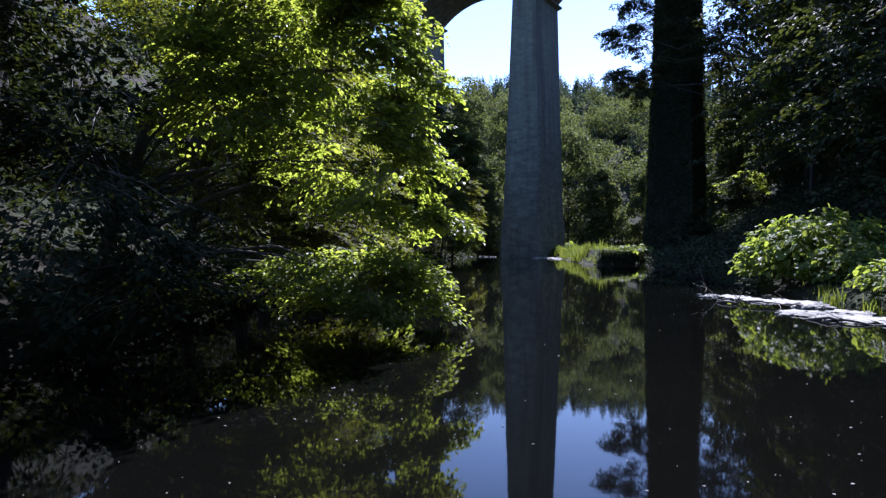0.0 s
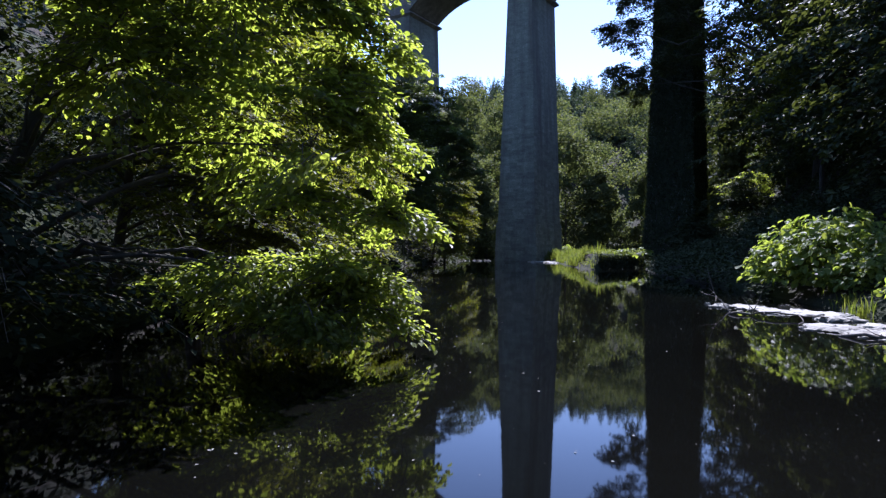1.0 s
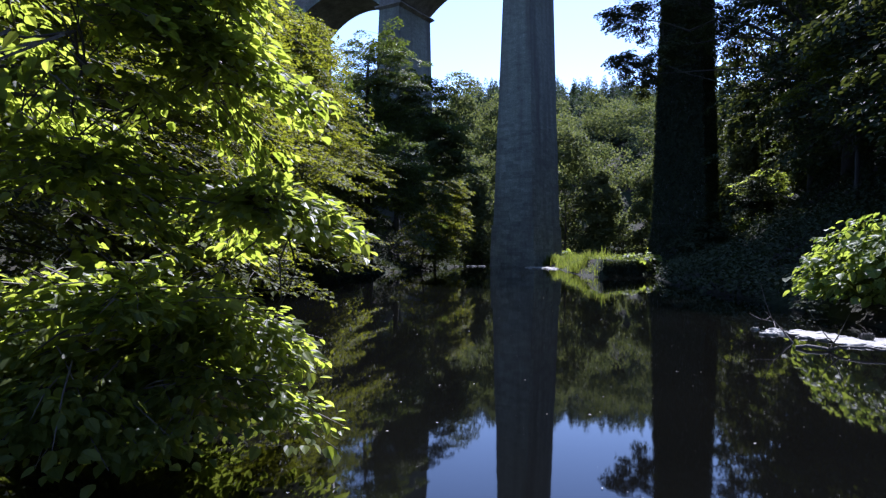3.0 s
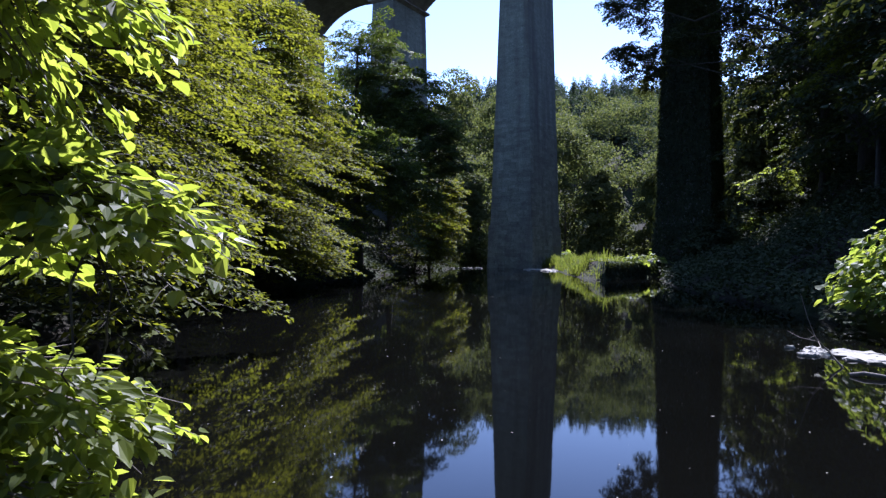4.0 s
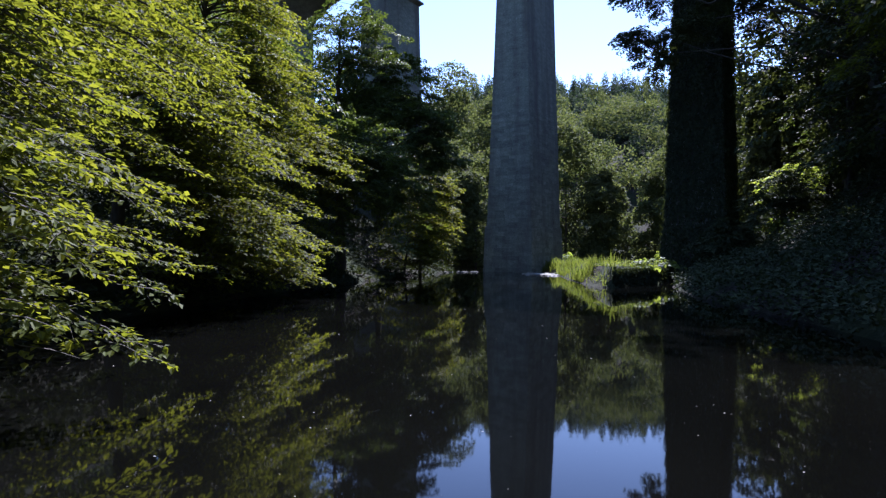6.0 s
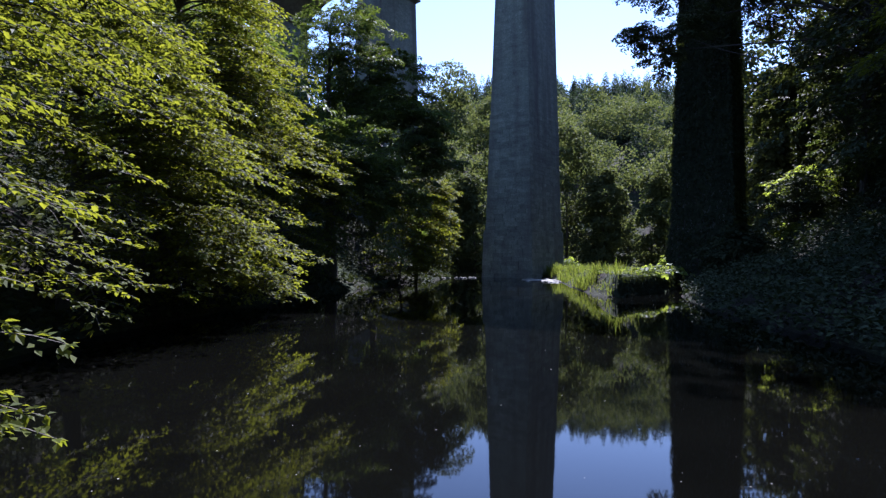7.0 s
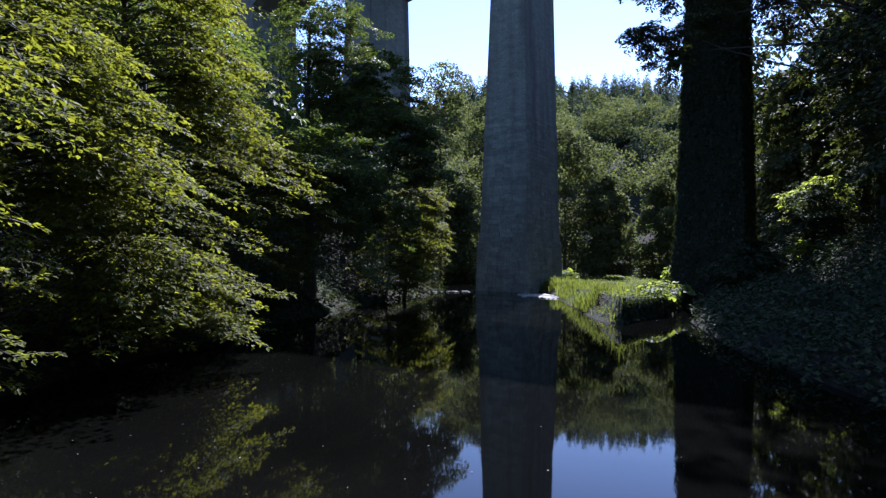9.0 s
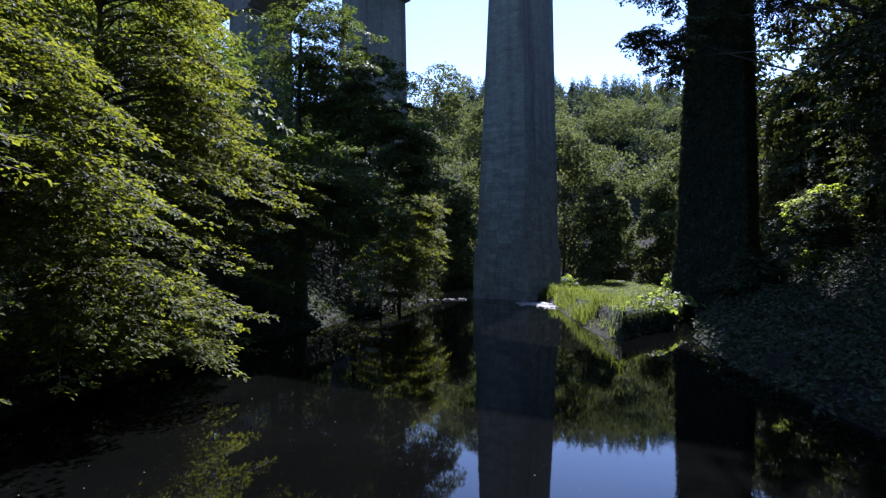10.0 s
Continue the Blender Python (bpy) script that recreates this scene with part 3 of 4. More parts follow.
# ---- trees of the left bank ----
def on_bank(x, y):
    return (x, y, gz(x, y))


make_tree("tree", "overhanging hazel with broad backlit leaves drooping over the water", on_bank(-6.9, 11.6),
          [(-2.4, 11.4, 3.5, 1.8, 0.8, 1.2), (-2.7, 11.3, 5.4, 1.9, 0.8, 1.3), (-3.0, 11.2, 7.2, 2.0, 0.9, 1.2), (-4.2, 10.8, 4.4, 1.4, 0.7, 1.2), (-2.5, 11.6, 1.2, 1.3, 1.0, 0.5), (-1.4, 11.5, 1.1, 1.0, 0.7, 0.5)] * 2
          + [(-0.9, 12.0, 3.4, 0.7, 0.45, 0.6), (-1.2, 12.0, 4.6, 0.8, 0.5, 0.7), (-1.6, 11.9, 5.8, 0.9, 0.6, 0.8)] * 4 + [(-0.9, 9.5, 2.9, 0.7, 0.3, 0.4)]
          + [(-0.6, 11.9, 2.15, 0.75, 0.3, 0.2)] * 6 + [(-1.1, 12.2, 1.1, 0.75, 0.4, 0.26)] * 8 + [(-0.95, 11.8, 0.6, 0.8, 0.5, 0.25), (-1.8, 11.4, 0.7, 0.9, 0.6, 0.3)] * 3
          + [(-1.7, 11.4, 2.3, 1.0, 0.5, 0.35), (-1.8, 12.4, 1.0, 1.0, 0.5, 0.35), (-2.1, 12.8, 0.65, 1.0, 0.6, 0.4), (-1.9, 13.2, 0.8, 0.7, 0.45, 0.28), (-2.4, 13.4, 1.0, 0.7, 0.45, 0.3), (-2.8, 12.3, 0.95, 0.9, 0.7, 0.5)] * 2,
          11, clumps=268, each=5, per=34, leaf=0.11, length=0.8, mat=LEAF_NEAR, fine=True, trunk=0.16, droop=0.24, fill=0.4, blob=0.17, low=-0.9, group="left bank trees")
# High lobes are unseen, added to shade the bank; the leaf colour adds more.
make_tree("tree", "dark-leaved tree with an unseen high crown added to shade the bank", on_bank(-9.5, 11.5),
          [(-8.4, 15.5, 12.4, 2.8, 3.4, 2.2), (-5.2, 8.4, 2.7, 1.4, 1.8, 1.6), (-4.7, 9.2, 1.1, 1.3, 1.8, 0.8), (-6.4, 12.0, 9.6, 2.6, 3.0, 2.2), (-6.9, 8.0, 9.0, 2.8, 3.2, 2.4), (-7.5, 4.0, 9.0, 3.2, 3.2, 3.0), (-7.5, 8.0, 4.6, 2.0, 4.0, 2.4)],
          10, clumps=180, each=8, per=40, leaf=0.13, length=0.95, mat=LEAF_IVY_AND_SHADE, trunk=0.3, fill=0.6, blob=0.25, low=-0.9, group="left bank trees")
# Added out of view: its high crown keeps skylight off the left bank.
make_tree("tree", "unseen tree added to block skylight from the left bank", on_bank(-10.5, 5.5),
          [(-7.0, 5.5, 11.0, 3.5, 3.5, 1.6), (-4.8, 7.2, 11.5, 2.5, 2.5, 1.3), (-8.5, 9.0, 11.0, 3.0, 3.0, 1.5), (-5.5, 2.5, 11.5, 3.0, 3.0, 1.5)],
          23, clumps=110, each=6, per=40, leaf=0.22, length=1.2, mat=LEAF_IVY_AND_SHADE, trunk=0.34, blob=0.25, group="left bank trees", twigs=False)
bough_tree("tree", "young bank tree with sunlit tiers of small leaves", on_bank(-6.9, 15.2), 6.6, 3.6, 85, 24, leaf=0.11, spray=0.95, facing=0, trunk=0.14, gaps=0.3)
bough_tree("tree", "leafy bank tree with layered drooping sprays over the water", on_bank(-7.2, 19.5), 9.5, 4.4, 105, 12, leaf=0.12, spray=1.05, facing=5, trunk=0.22)
bough_tree("tree", "leafy bank tree with long tiers of green sprays", on_bank(-8.0, 24.0), 12.5, 4.2, 105, 17, leaf=0.125, spray=1.1, facing=-5, trunk=0.24)
bough_tree("bush", "low leaning bush whose fans of leaves reach over the water", on_bank(-6.8, 18.6), 3.4, 4.6, 46, 21, leaf=0.12, spray=0.95, facing=-2, fan=38, low=0.6, trunk=0.09, gaps=0.0, category="bush", narrow=0.4)
bough_tree("bush", "waterside bush with low drooping fans of backlit leaves", on_bank(-8.6, 33.6), 3.2, 4.5, 52, 22, leaf=0.14, spray=1.0, facing=0, fan=48, low=0.5, trunk=0.09, gaps=0.0, category="bush", narrow=0.4)
bough_tree("tree", "bushy bank tree with bright green layered foliage", on_bank(-9.4, 31.6), 9.6, 4.6, 118, 13, low=0.4, gaps=0.7, leaf=0.135, spray=1.2, facing=-10, trunk=0.25)
bough_tree("tree", "bank tree with drooping tiers of pale backlit leaves", on_bank(-9.6, 37.4), 13.0, 4.5, 150, 18, low=0.4, gaps=0.4, narrow=0.45, leaf=0.14, spray=1.25, facing=-5, trunk=0.27)
bough_tree("tree", "small leaning tree with a few sunlit sprays before the dark wood", on_bank(-7.4, 42.0), 7.6, 3.6, 34, 19, leaf=0.15, spray=1.1, facing=-20, fan=60, low=3.0, trunk=0.14)
make_tree("tree", "tall bank tree with dark trunk high on the slope", on_bank(-14.0, 31.0),
          [(-13.0, 31.0, 13.0, 4.0, 4.5, 4.0), (-12.0, 27.0, 10.5, 3.0, 3.5, 3.2), (-13.0, 36.0, 12.5, 3.6, 3.6, 3.4)],
          14, clumps=100, each=4, per=90, leaf=0.18, length=1.8, mat=LEAF_MID, trunk=0.34, group="left bank trees")
# The darker leaf stands in for the shade on this backlit crown.
make_tree("tree", "tree with a lit domed top and shade in its leaf colour", on_bank(-6.5, 51.0),
          [(-6.8, 50.5, 14.4, 2.0, 2.2, 2.7), (-5.5, 50.5, 14.0, 2.0, 2.2, 2.9), (-4.4, 50.8, 12.4, 2.0, 2.2, 2.8), (-3.2, 50.5, 11.0, 1.7, 1.6, 2.2), (-1.8, 50.3, 9.2, 1.7, 1.4, 1.9), (-0.6, 50.2, 7.8, 1.3, 1.2, 1.4), (-2.4, 51.0, 11.8, 1.4, 1.3, 1.7), (-1.0, 51.0, 9.4, 1.2, 1.2, 1.3), (0.2, 51.0, 7.0, 1.1, 1.1, 1.3),
           (-4.6, 45.0, 6.4, 2.2, 2.4, 2.2), (-5.6, 47.0, 5.0, 2.6, 3.0, 4.0), (-5.0, 50.5, 8.0, 2.8, 2.2, 4.0), (-3.0, 50.5, 6.0, 2.2, 1.8, 3.0)],
          15, clumps=330, each=3, per=115, leaf=0.15, length=1.2, mat=LEAF_DARK, trunk=0.3, fill=0.5, blob=0.24, group="left bank trees")
bough_tree("bush", "bright green waterside bush with arching fronds before the pier", on_bank(-2.4, 59.6), 7.4, 3.0, 95, 16, leaf=0.17, spray=0.95, facing=-50, fan=120,
           low=0.5, mat=LEAF_MID, trunk=0.11, gaps=0.2, category="bush", narrow=0.6)
bough_tree("bush", "low waterside bush with trailing green fronds", on_bank(-3.4, 57.6), 4.6, 2.4, 45, 20, leaf=0.16, spray=0.9, facing=-60, fan=110,
           low=0.4, mat=LEAF_MID, trunk=0.09, gaps=0.2, category="bush", narrow=0.6)
# The last four trees have shade in their leaf colour.
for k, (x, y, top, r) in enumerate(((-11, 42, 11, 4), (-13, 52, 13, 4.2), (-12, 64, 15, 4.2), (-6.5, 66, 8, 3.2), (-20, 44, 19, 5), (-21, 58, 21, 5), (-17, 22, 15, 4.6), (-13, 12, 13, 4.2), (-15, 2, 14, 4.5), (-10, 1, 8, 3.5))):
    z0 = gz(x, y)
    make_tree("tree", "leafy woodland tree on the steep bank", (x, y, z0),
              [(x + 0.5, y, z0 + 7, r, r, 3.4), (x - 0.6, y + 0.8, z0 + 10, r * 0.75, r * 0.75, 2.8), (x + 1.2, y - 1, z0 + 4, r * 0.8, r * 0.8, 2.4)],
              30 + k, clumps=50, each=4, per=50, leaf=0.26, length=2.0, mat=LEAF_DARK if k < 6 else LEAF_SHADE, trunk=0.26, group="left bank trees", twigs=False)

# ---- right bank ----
# Tall enough that unseen upper crowns block skylight from the bank and pier.
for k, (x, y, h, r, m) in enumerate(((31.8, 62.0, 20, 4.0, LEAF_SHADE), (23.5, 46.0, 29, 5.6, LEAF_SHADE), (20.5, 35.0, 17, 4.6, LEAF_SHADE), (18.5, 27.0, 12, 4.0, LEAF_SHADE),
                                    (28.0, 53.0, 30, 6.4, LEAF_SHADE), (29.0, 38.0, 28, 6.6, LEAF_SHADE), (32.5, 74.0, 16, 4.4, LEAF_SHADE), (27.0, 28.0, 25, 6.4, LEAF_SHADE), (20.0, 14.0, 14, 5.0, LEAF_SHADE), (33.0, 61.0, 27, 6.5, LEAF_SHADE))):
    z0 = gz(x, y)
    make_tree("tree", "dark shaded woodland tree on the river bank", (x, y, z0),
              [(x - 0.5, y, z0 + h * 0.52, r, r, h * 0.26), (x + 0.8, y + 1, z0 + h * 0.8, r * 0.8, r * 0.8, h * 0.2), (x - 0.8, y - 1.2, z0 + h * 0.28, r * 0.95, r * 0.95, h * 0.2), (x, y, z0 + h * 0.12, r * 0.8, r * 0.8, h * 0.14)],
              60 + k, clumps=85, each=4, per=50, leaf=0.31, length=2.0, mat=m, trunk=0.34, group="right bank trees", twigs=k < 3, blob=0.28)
for k, (x, y, r, h) in enumerate(((18.6, 55.4, 1.7, 3.2), (20.8, 53.0, 2.2, 4.0))):
    make_tree("bush", "dark shaded bush on the bank in front of the pier", (x, y, gz(x, y)),
              [(x, y, max(gz(x, y), 0) + h * 0.35, r, r * 0.9, h * 0.4), (x + 0.5, y + 0.4, max(gz(x, y), 0) + h * 0.7, r * 0.7, r * 0.7, h * 0.3)],
              90 + k, clumps=30, each=5, per=55, leaf=0.2, length=1.1, mat=LEAF_BANK_SHADE, trunk=0.06, category="bush", group="right bank bushes", twigs=False, blob=0.3)
make_tree("tree", "leaning ivy-covered tree bowing over the shaded bank", (27.4, 57.5, gz(27.4, 57.5)),
          [(27.2, 57.5, 9.0, 1.3, 1.2, 2.4), (26.2, 57.5, 12.6, 1.4, 1.2, 1.9), (24.6, 57.5, 15.4, 1.6, 1.3, 1.5), (22.4, 57.5, 17.4, 1.8, 1.3, 1.3)],
          96, clumps=60, each=5, per=45, leaf=0.22, length=1.0, mat=LEAF_BANK_SHADE, trunk=0.4, group="right bank trees", twigs=False, blob=0.3)
make_tree("tree", "young tree with a sunlit patch of leaves beside the pier", (24.2, 57.6, gz(24.2, 57.6)),
          [(23.6, 57.6, 7.0, 1.5, 1.3, 0.9), (22.6, 57.5, 5.6, 0.9, 0.8, 0.4)],
          75, clumps=34, each=3, per=60, leaf=0.2, length=1.0, mat=LEAF_NEAR, trunk=0.1, group="right bank trees")
make_tree("tree", "slim leaning tree with sunlit leaves before the dark wood", on_bank(20.5, 40.0),
          [(19.2, 39.5, 12.0, 1.8, 1.2, 1.5), (18.2, 39.2, 9.6, 1.4, 1.0, 0.9), (20.2, 39.8, 14.4, 1.8, 1.4, 1.4)],
          77, clumps=34, each=4, per=60, leaf=0.17, length=1.2, mat=LEAF_MID, trunk=0.13, blob=0.2, group="right bank trees")
make_tree("tree", "slender bank tree with scattered sunlit leaves", (25.5, 54.5, gz(25.5, 54.5)),
          [(24.4, 54.5, 12.5, 2.4, 2.2, 2.8), (25.4, 54.8, 16.5, 2.6, 2.4, 2.6), (26.2, 54.5, 9.0, 2.0, 2.0, 2.0)],
          76, clumps=60, each=3, per=60, leaf=0.2, length=1.4, mat=LEAF_DARK, trunk=0.2, group="right bank trees")
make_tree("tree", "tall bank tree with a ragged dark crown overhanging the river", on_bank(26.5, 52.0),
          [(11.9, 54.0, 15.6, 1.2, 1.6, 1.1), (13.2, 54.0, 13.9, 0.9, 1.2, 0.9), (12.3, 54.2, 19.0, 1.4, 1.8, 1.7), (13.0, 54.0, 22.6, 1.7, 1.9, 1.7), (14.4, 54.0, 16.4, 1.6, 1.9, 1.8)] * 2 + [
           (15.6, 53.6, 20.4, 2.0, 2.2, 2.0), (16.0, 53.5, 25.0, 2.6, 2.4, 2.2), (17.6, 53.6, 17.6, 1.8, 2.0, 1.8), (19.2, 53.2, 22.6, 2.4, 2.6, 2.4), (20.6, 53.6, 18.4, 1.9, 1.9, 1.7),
           # The last two lobes are unseen, added to shade the water on the right.
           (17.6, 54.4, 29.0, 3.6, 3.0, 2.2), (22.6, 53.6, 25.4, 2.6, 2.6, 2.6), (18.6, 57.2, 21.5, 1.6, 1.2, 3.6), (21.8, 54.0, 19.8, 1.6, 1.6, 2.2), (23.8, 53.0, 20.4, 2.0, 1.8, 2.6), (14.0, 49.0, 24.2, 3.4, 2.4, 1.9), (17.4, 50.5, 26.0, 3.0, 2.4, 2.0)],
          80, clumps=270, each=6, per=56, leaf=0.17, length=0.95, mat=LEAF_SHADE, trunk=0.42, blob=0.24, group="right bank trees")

# ---- trees beyond the viaduct ----
def puff_tree(label, x, y, top, r, seed, mat, leaf, lumps=15, cards=300):
    """A full rounded crown of many leafy lumps."""
    rng = np.random.default_rng(seed)
    z0 = gz(x, y)
    h = top - z0
    root = new("tree")
    root.location = (x, y, z0)
    tagged(root, label, "tree", "trees beyond the viaduct")
    turn = rng.uniform(0, 2 * np.pi, lumps)
    d = np.stack([np.cos(turn), np.sin(turn)], -1) * rng.uniform(0.25, 1, (lumps, 1)) ** 0.5
    u = np.linspace(-0.06, 0.92, lumps)
    wide = r * np.sin(np.pi * np.clip(u, 0.12, 1) ** 0.8) ** 0.6
    c = np.stack([d[:, 0] * wide * 0.75, d[:, 1] * wide * 0.75, h * (0.1 + 0.82 * u)], -1)
    lr = r * rng.uniform(0.26, 0.46, lumps)
    k = np.repeat(np.arange(lumps), cards)
    q = unit(rng.normal(0, 1, (len(k), 3)))
    q[:, 2] = np.where(q[:, 2] < -0.45, -q[:, 2], q[:, 2])
    place = c[k] + q * lr[k, None] * rng.uniform(0.8, 1.06, (len(k), 1)) * np.array([[1, 1, 0.75]])
    v, f = leaves_mesh(place, q * 0.5 + rng.normal(0, 0.6, q.shape) - np.array([[0, 0, 0.3]]), q + np.array([[0, 0, 0.5]]) + rng.normal(0, 0.2, q.shape), leaf * rng.uniform(0.6, 1.3, len(k)), False)
    mesh_object("crown", v, [f], mat, root)
    s = np.linspace(0, 1, 6)
    v, f = tubes([(np.stack([0.2 * np.sin(s * 4), 0.2 * np.cos(s * 3), s * h * 0.6 - 0.5], -1), 0.2 * (1 - 0.8 * s))], 7)
    mesh_object("trunk", v, [f], BARK, root, smooth=True)
    return root


for k, (x, y, top, r) in enumerate(((-9, 89, 27, 5.5), (-2, 95, 28.5, 5.4), (5, 99, 27, 5.2), (-16, 96, 28, 6), (-4.5, 81, 15, 4.4), (1.5, 86, 12, 3.4), (12.6, 92, 19.5, 4.6), (16.6, 90, 13.0, 3.0), (21.5, 108, 9.0, 4.2), (24.6, 96, 13.5, 3.6), (27.2, 93, 19.5, 4.4), (10, 106, 12, 4.2), (33, 108, 16, 4.4), (27.5, 87, 9, 2.6), (3, 112, 18, 5))):
    puff_tree("sunlit broadleaf tree beyond the viaduct", x, y, top, r, 100 + k, LEAF_FAR, 0.36, 34, 420)


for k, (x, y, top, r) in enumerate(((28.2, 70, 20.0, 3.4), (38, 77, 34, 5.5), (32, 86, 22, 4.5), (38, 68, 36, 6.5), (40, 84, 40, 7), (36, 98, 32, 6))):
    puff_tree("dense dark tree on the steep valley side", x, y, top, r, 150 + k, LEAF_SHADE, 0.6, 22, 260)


def woods(name, label, spots, seed, mat, leaf, cards, conifer):
    """A hillside of many crowns in one mesh."""
    rng = np.random.default_rng(seed)
    P, A, N, S = [], [], [], []
    for x, y, h, r in spots:
        z0 = gz(x, y)
        m = cards
        if conifer:
            u = 1 - rng.uniform(0, 1, m) ** 0.62
            ang = rng.uniform(0, 2 * np.pi, m)
            rad = r * (1.02 - u) * rng.uniform(0.25, 1.0, m) * (0.72 + 0.28 * np.sin(u * 34))
            P.append(np.stack([x + rad * np.cos(ang), y + rad * np.sin(ang), z0 + h * (0.1 + 0.9 * u)], -1))
            A.append(np.stack([np.cos(ang), np.sin(ang), -0.45 + 0 * u], -1) + rng.normal(0, 0.2, (m, 3)))
            N.append(np.stack([np.cos(ang) * 0.6, np.sin(ang) * 0.6, 1 + 0 * u], -1) + rng.normal(0, 0.3, (m, 3)))
        else:
            knots = unit(rng.normal(0, 1, (16, 3)))
            knots[:, 2] = np.abs(knots[:, 2])
            kc = knots * np.array([r, r, h * 0.36]) * rng.uniform(0.6, 0.85, (16, 1)) + np.array([x, y, z0 + h * 0.58])
            d = unit(rng.normal(0, 1, (m, 3)))
            d[:, 2] = np.where(d[:, 2] < -0.3, -d[:, 2], d[:, 2])
            q = rng.integers(0, 16, m)
            P.append(kc[q] + d * r * 0.34 * rng.uniform(0.75, 1.08, (m, 1)))
            A.append(d * 0.5 + rng.normal(0, 0.5, (m, 3)))
            N.append(d + np.array([0, 0, 0.4]) + rng.normal(0, 0.2, (m, 3)))
        S.append(leaf * rng.uniform(0.6, 1.3, m) * ((1.2 - 0.75 * u) if conifer else 1))
    v, f = leaves_mesh(np.concatenate(P), np.concatenate(A), np.concatenate(N), np.concatenate(S), False)
    return tagged(mesh_object(name, v, [f], mat), label, "woodland", kind="stuff")


rng = np.random.default_rng(77)
spots = [(x + rng.uniform(-2.4, 2.4), y + rng.uniform(-2.4, 2.4), rng.uniform(10, 17), rng.uniform(3.6, 5.4)) for x in np.arange(-33, 68, 7.6) for y in np.arange(120, 170, 7.0)]
woods("far_woods", "distant hillside of hazy green broadleaf woodland", spots, 78, LEAF_FAR, 0.5, 800, False)
spots = [(x, y, rng.uniform(7.5, 10.5) if y > 166 else rng.uniform(10, 14), rng.uniform(2.2, 3.2)) for x, y in np.concatenate([rng.uniform((-6, 168), (76, 222), (330, 2)), rng.uniform((16, 140), (60, 170), (30, 2))])]
woods("conifer_wood", "distant dark conifers along the hill's skyline", spots, 79, LEAF_PINE, 0.8, 330, True)
spots = [(x, y, rng.uniform(9, 14), rng.uniform(3.0, 4.6)) for x, y in rng.uniform((-75, 40), (-24, 130), (120, 2))]
spots += [(x, y, rng.uniform(12, 18), rng.uniform(3.5, 5.0)) for x, y in rng.uniform((36, 10), (80, 130), (120, 2))]
spots += [(x, y, rng.uniform(9, 14), rng.uniform(3.0, 4.6)) for x, y in rng.uniform((-70, -40), (-22, 40), (60, 2))]
# Unseen tall trees behind the camera, added to block skylight from the piers.
spots += [(x, y, rng.uniform(18, 26), rng.uniform(4.5, 6.5)) for x, y in np.concatenate([rng.uniform((-24, -100), (-10, -5), (45, 2)), rng.uniform((14, -100), (40, 2), (70, 2))])]
woods("slope_woods", "broadleaf trees on steep valley sides, with unseen ones added behind", spots, 81, LEAF_FAR, 1.0, 80, False)


# ---- undergrowth over the banks ----
def undergrowth(name, label, xs, ys, count, seed, leaf, mat, tall, hang, bare=False):
    """Low leafy cover in uneven mounds on the bank, trailing over the water's edge."""
    rng = np.random.default_rng(seed)
    x, y = rng.uniform(*xs, count), rng.uniform(*ys, count)
    z = height(x, y)
    near = np.maximum(bank_left(y) - x, x - bank_right(y))
    keep = (near > -hang) & (spit_depth(x, y) < 0.5) & ~((x > 8) & (y > 43) & (y < 64) & (near < -0.05)) & ~(bare & (x > 8) & (x < 14.5) & (y > 12) & (y < 24.5))
    mound = 0.5 + 0.5 * np.sin(x * 1.7 + 1.3 * np.sin(y * 0.9)) * np.sin(y * 1.3 + seed)
    up = rng.uniform(0, 1, count) ** 0.6 * tall * (0.25 + 0.75 * mound) * rng.choice((1.0, 1.0, 1.35), count)
    place = np.stack([x, y, np.maximum(z, 0.05) + up], -1)[keep]
    n = len(place)
    axis = rng.normal(0, 1, (n, 3)) * np.array([[1, 1, 0.35]])
    axis[:, 2] -= 0.3
    normal = np.array([[0, 0, 1.0]]) + rng.normal(0, 0.4, (n, 3))
    v, f = leaves_mesh(place, axis, normal, leaf * rng.uniform(0.5, 1.3, n), False)
    return tagged(mesh_object(name, v, [f], mat), label, "undergrowth", kind="stuff")


# Both left bank covers have the bank's shade put into their leaf colour.
undergrowth("undergrowth", "ivy and low plants on the steep left bank, darkened for shade", (-26, 2.5), (-4, 41), 50000, 201, 0.22, LEAF_IVY_AND_SHADE, 0.9, 0.6)
undergrowth("undergrowth", "low plants under the left bank's far trees, leaf colour darkened for shade", (-26, 2.5), (41, 76), 40000, 204, 0.24, LEAF_IVY_AND_SHADE, 0.4, 0.5)
undergrowth("undergrowth", "shaded broad-leaved plants covering the dark right bank", (8.5, 27), (-6, 74), 125000, 202, 0.19, LEAF_BANK_SHADE, 0.9, 0.5, True)
undergrowth("undergrowth", "small mixed leaves creeping over the bank behind the rocks", (11.3, 15), (11, 31.5), 9000, 203, 0.13, LEAF_BANK_SHADE, 0.5, 0.0)

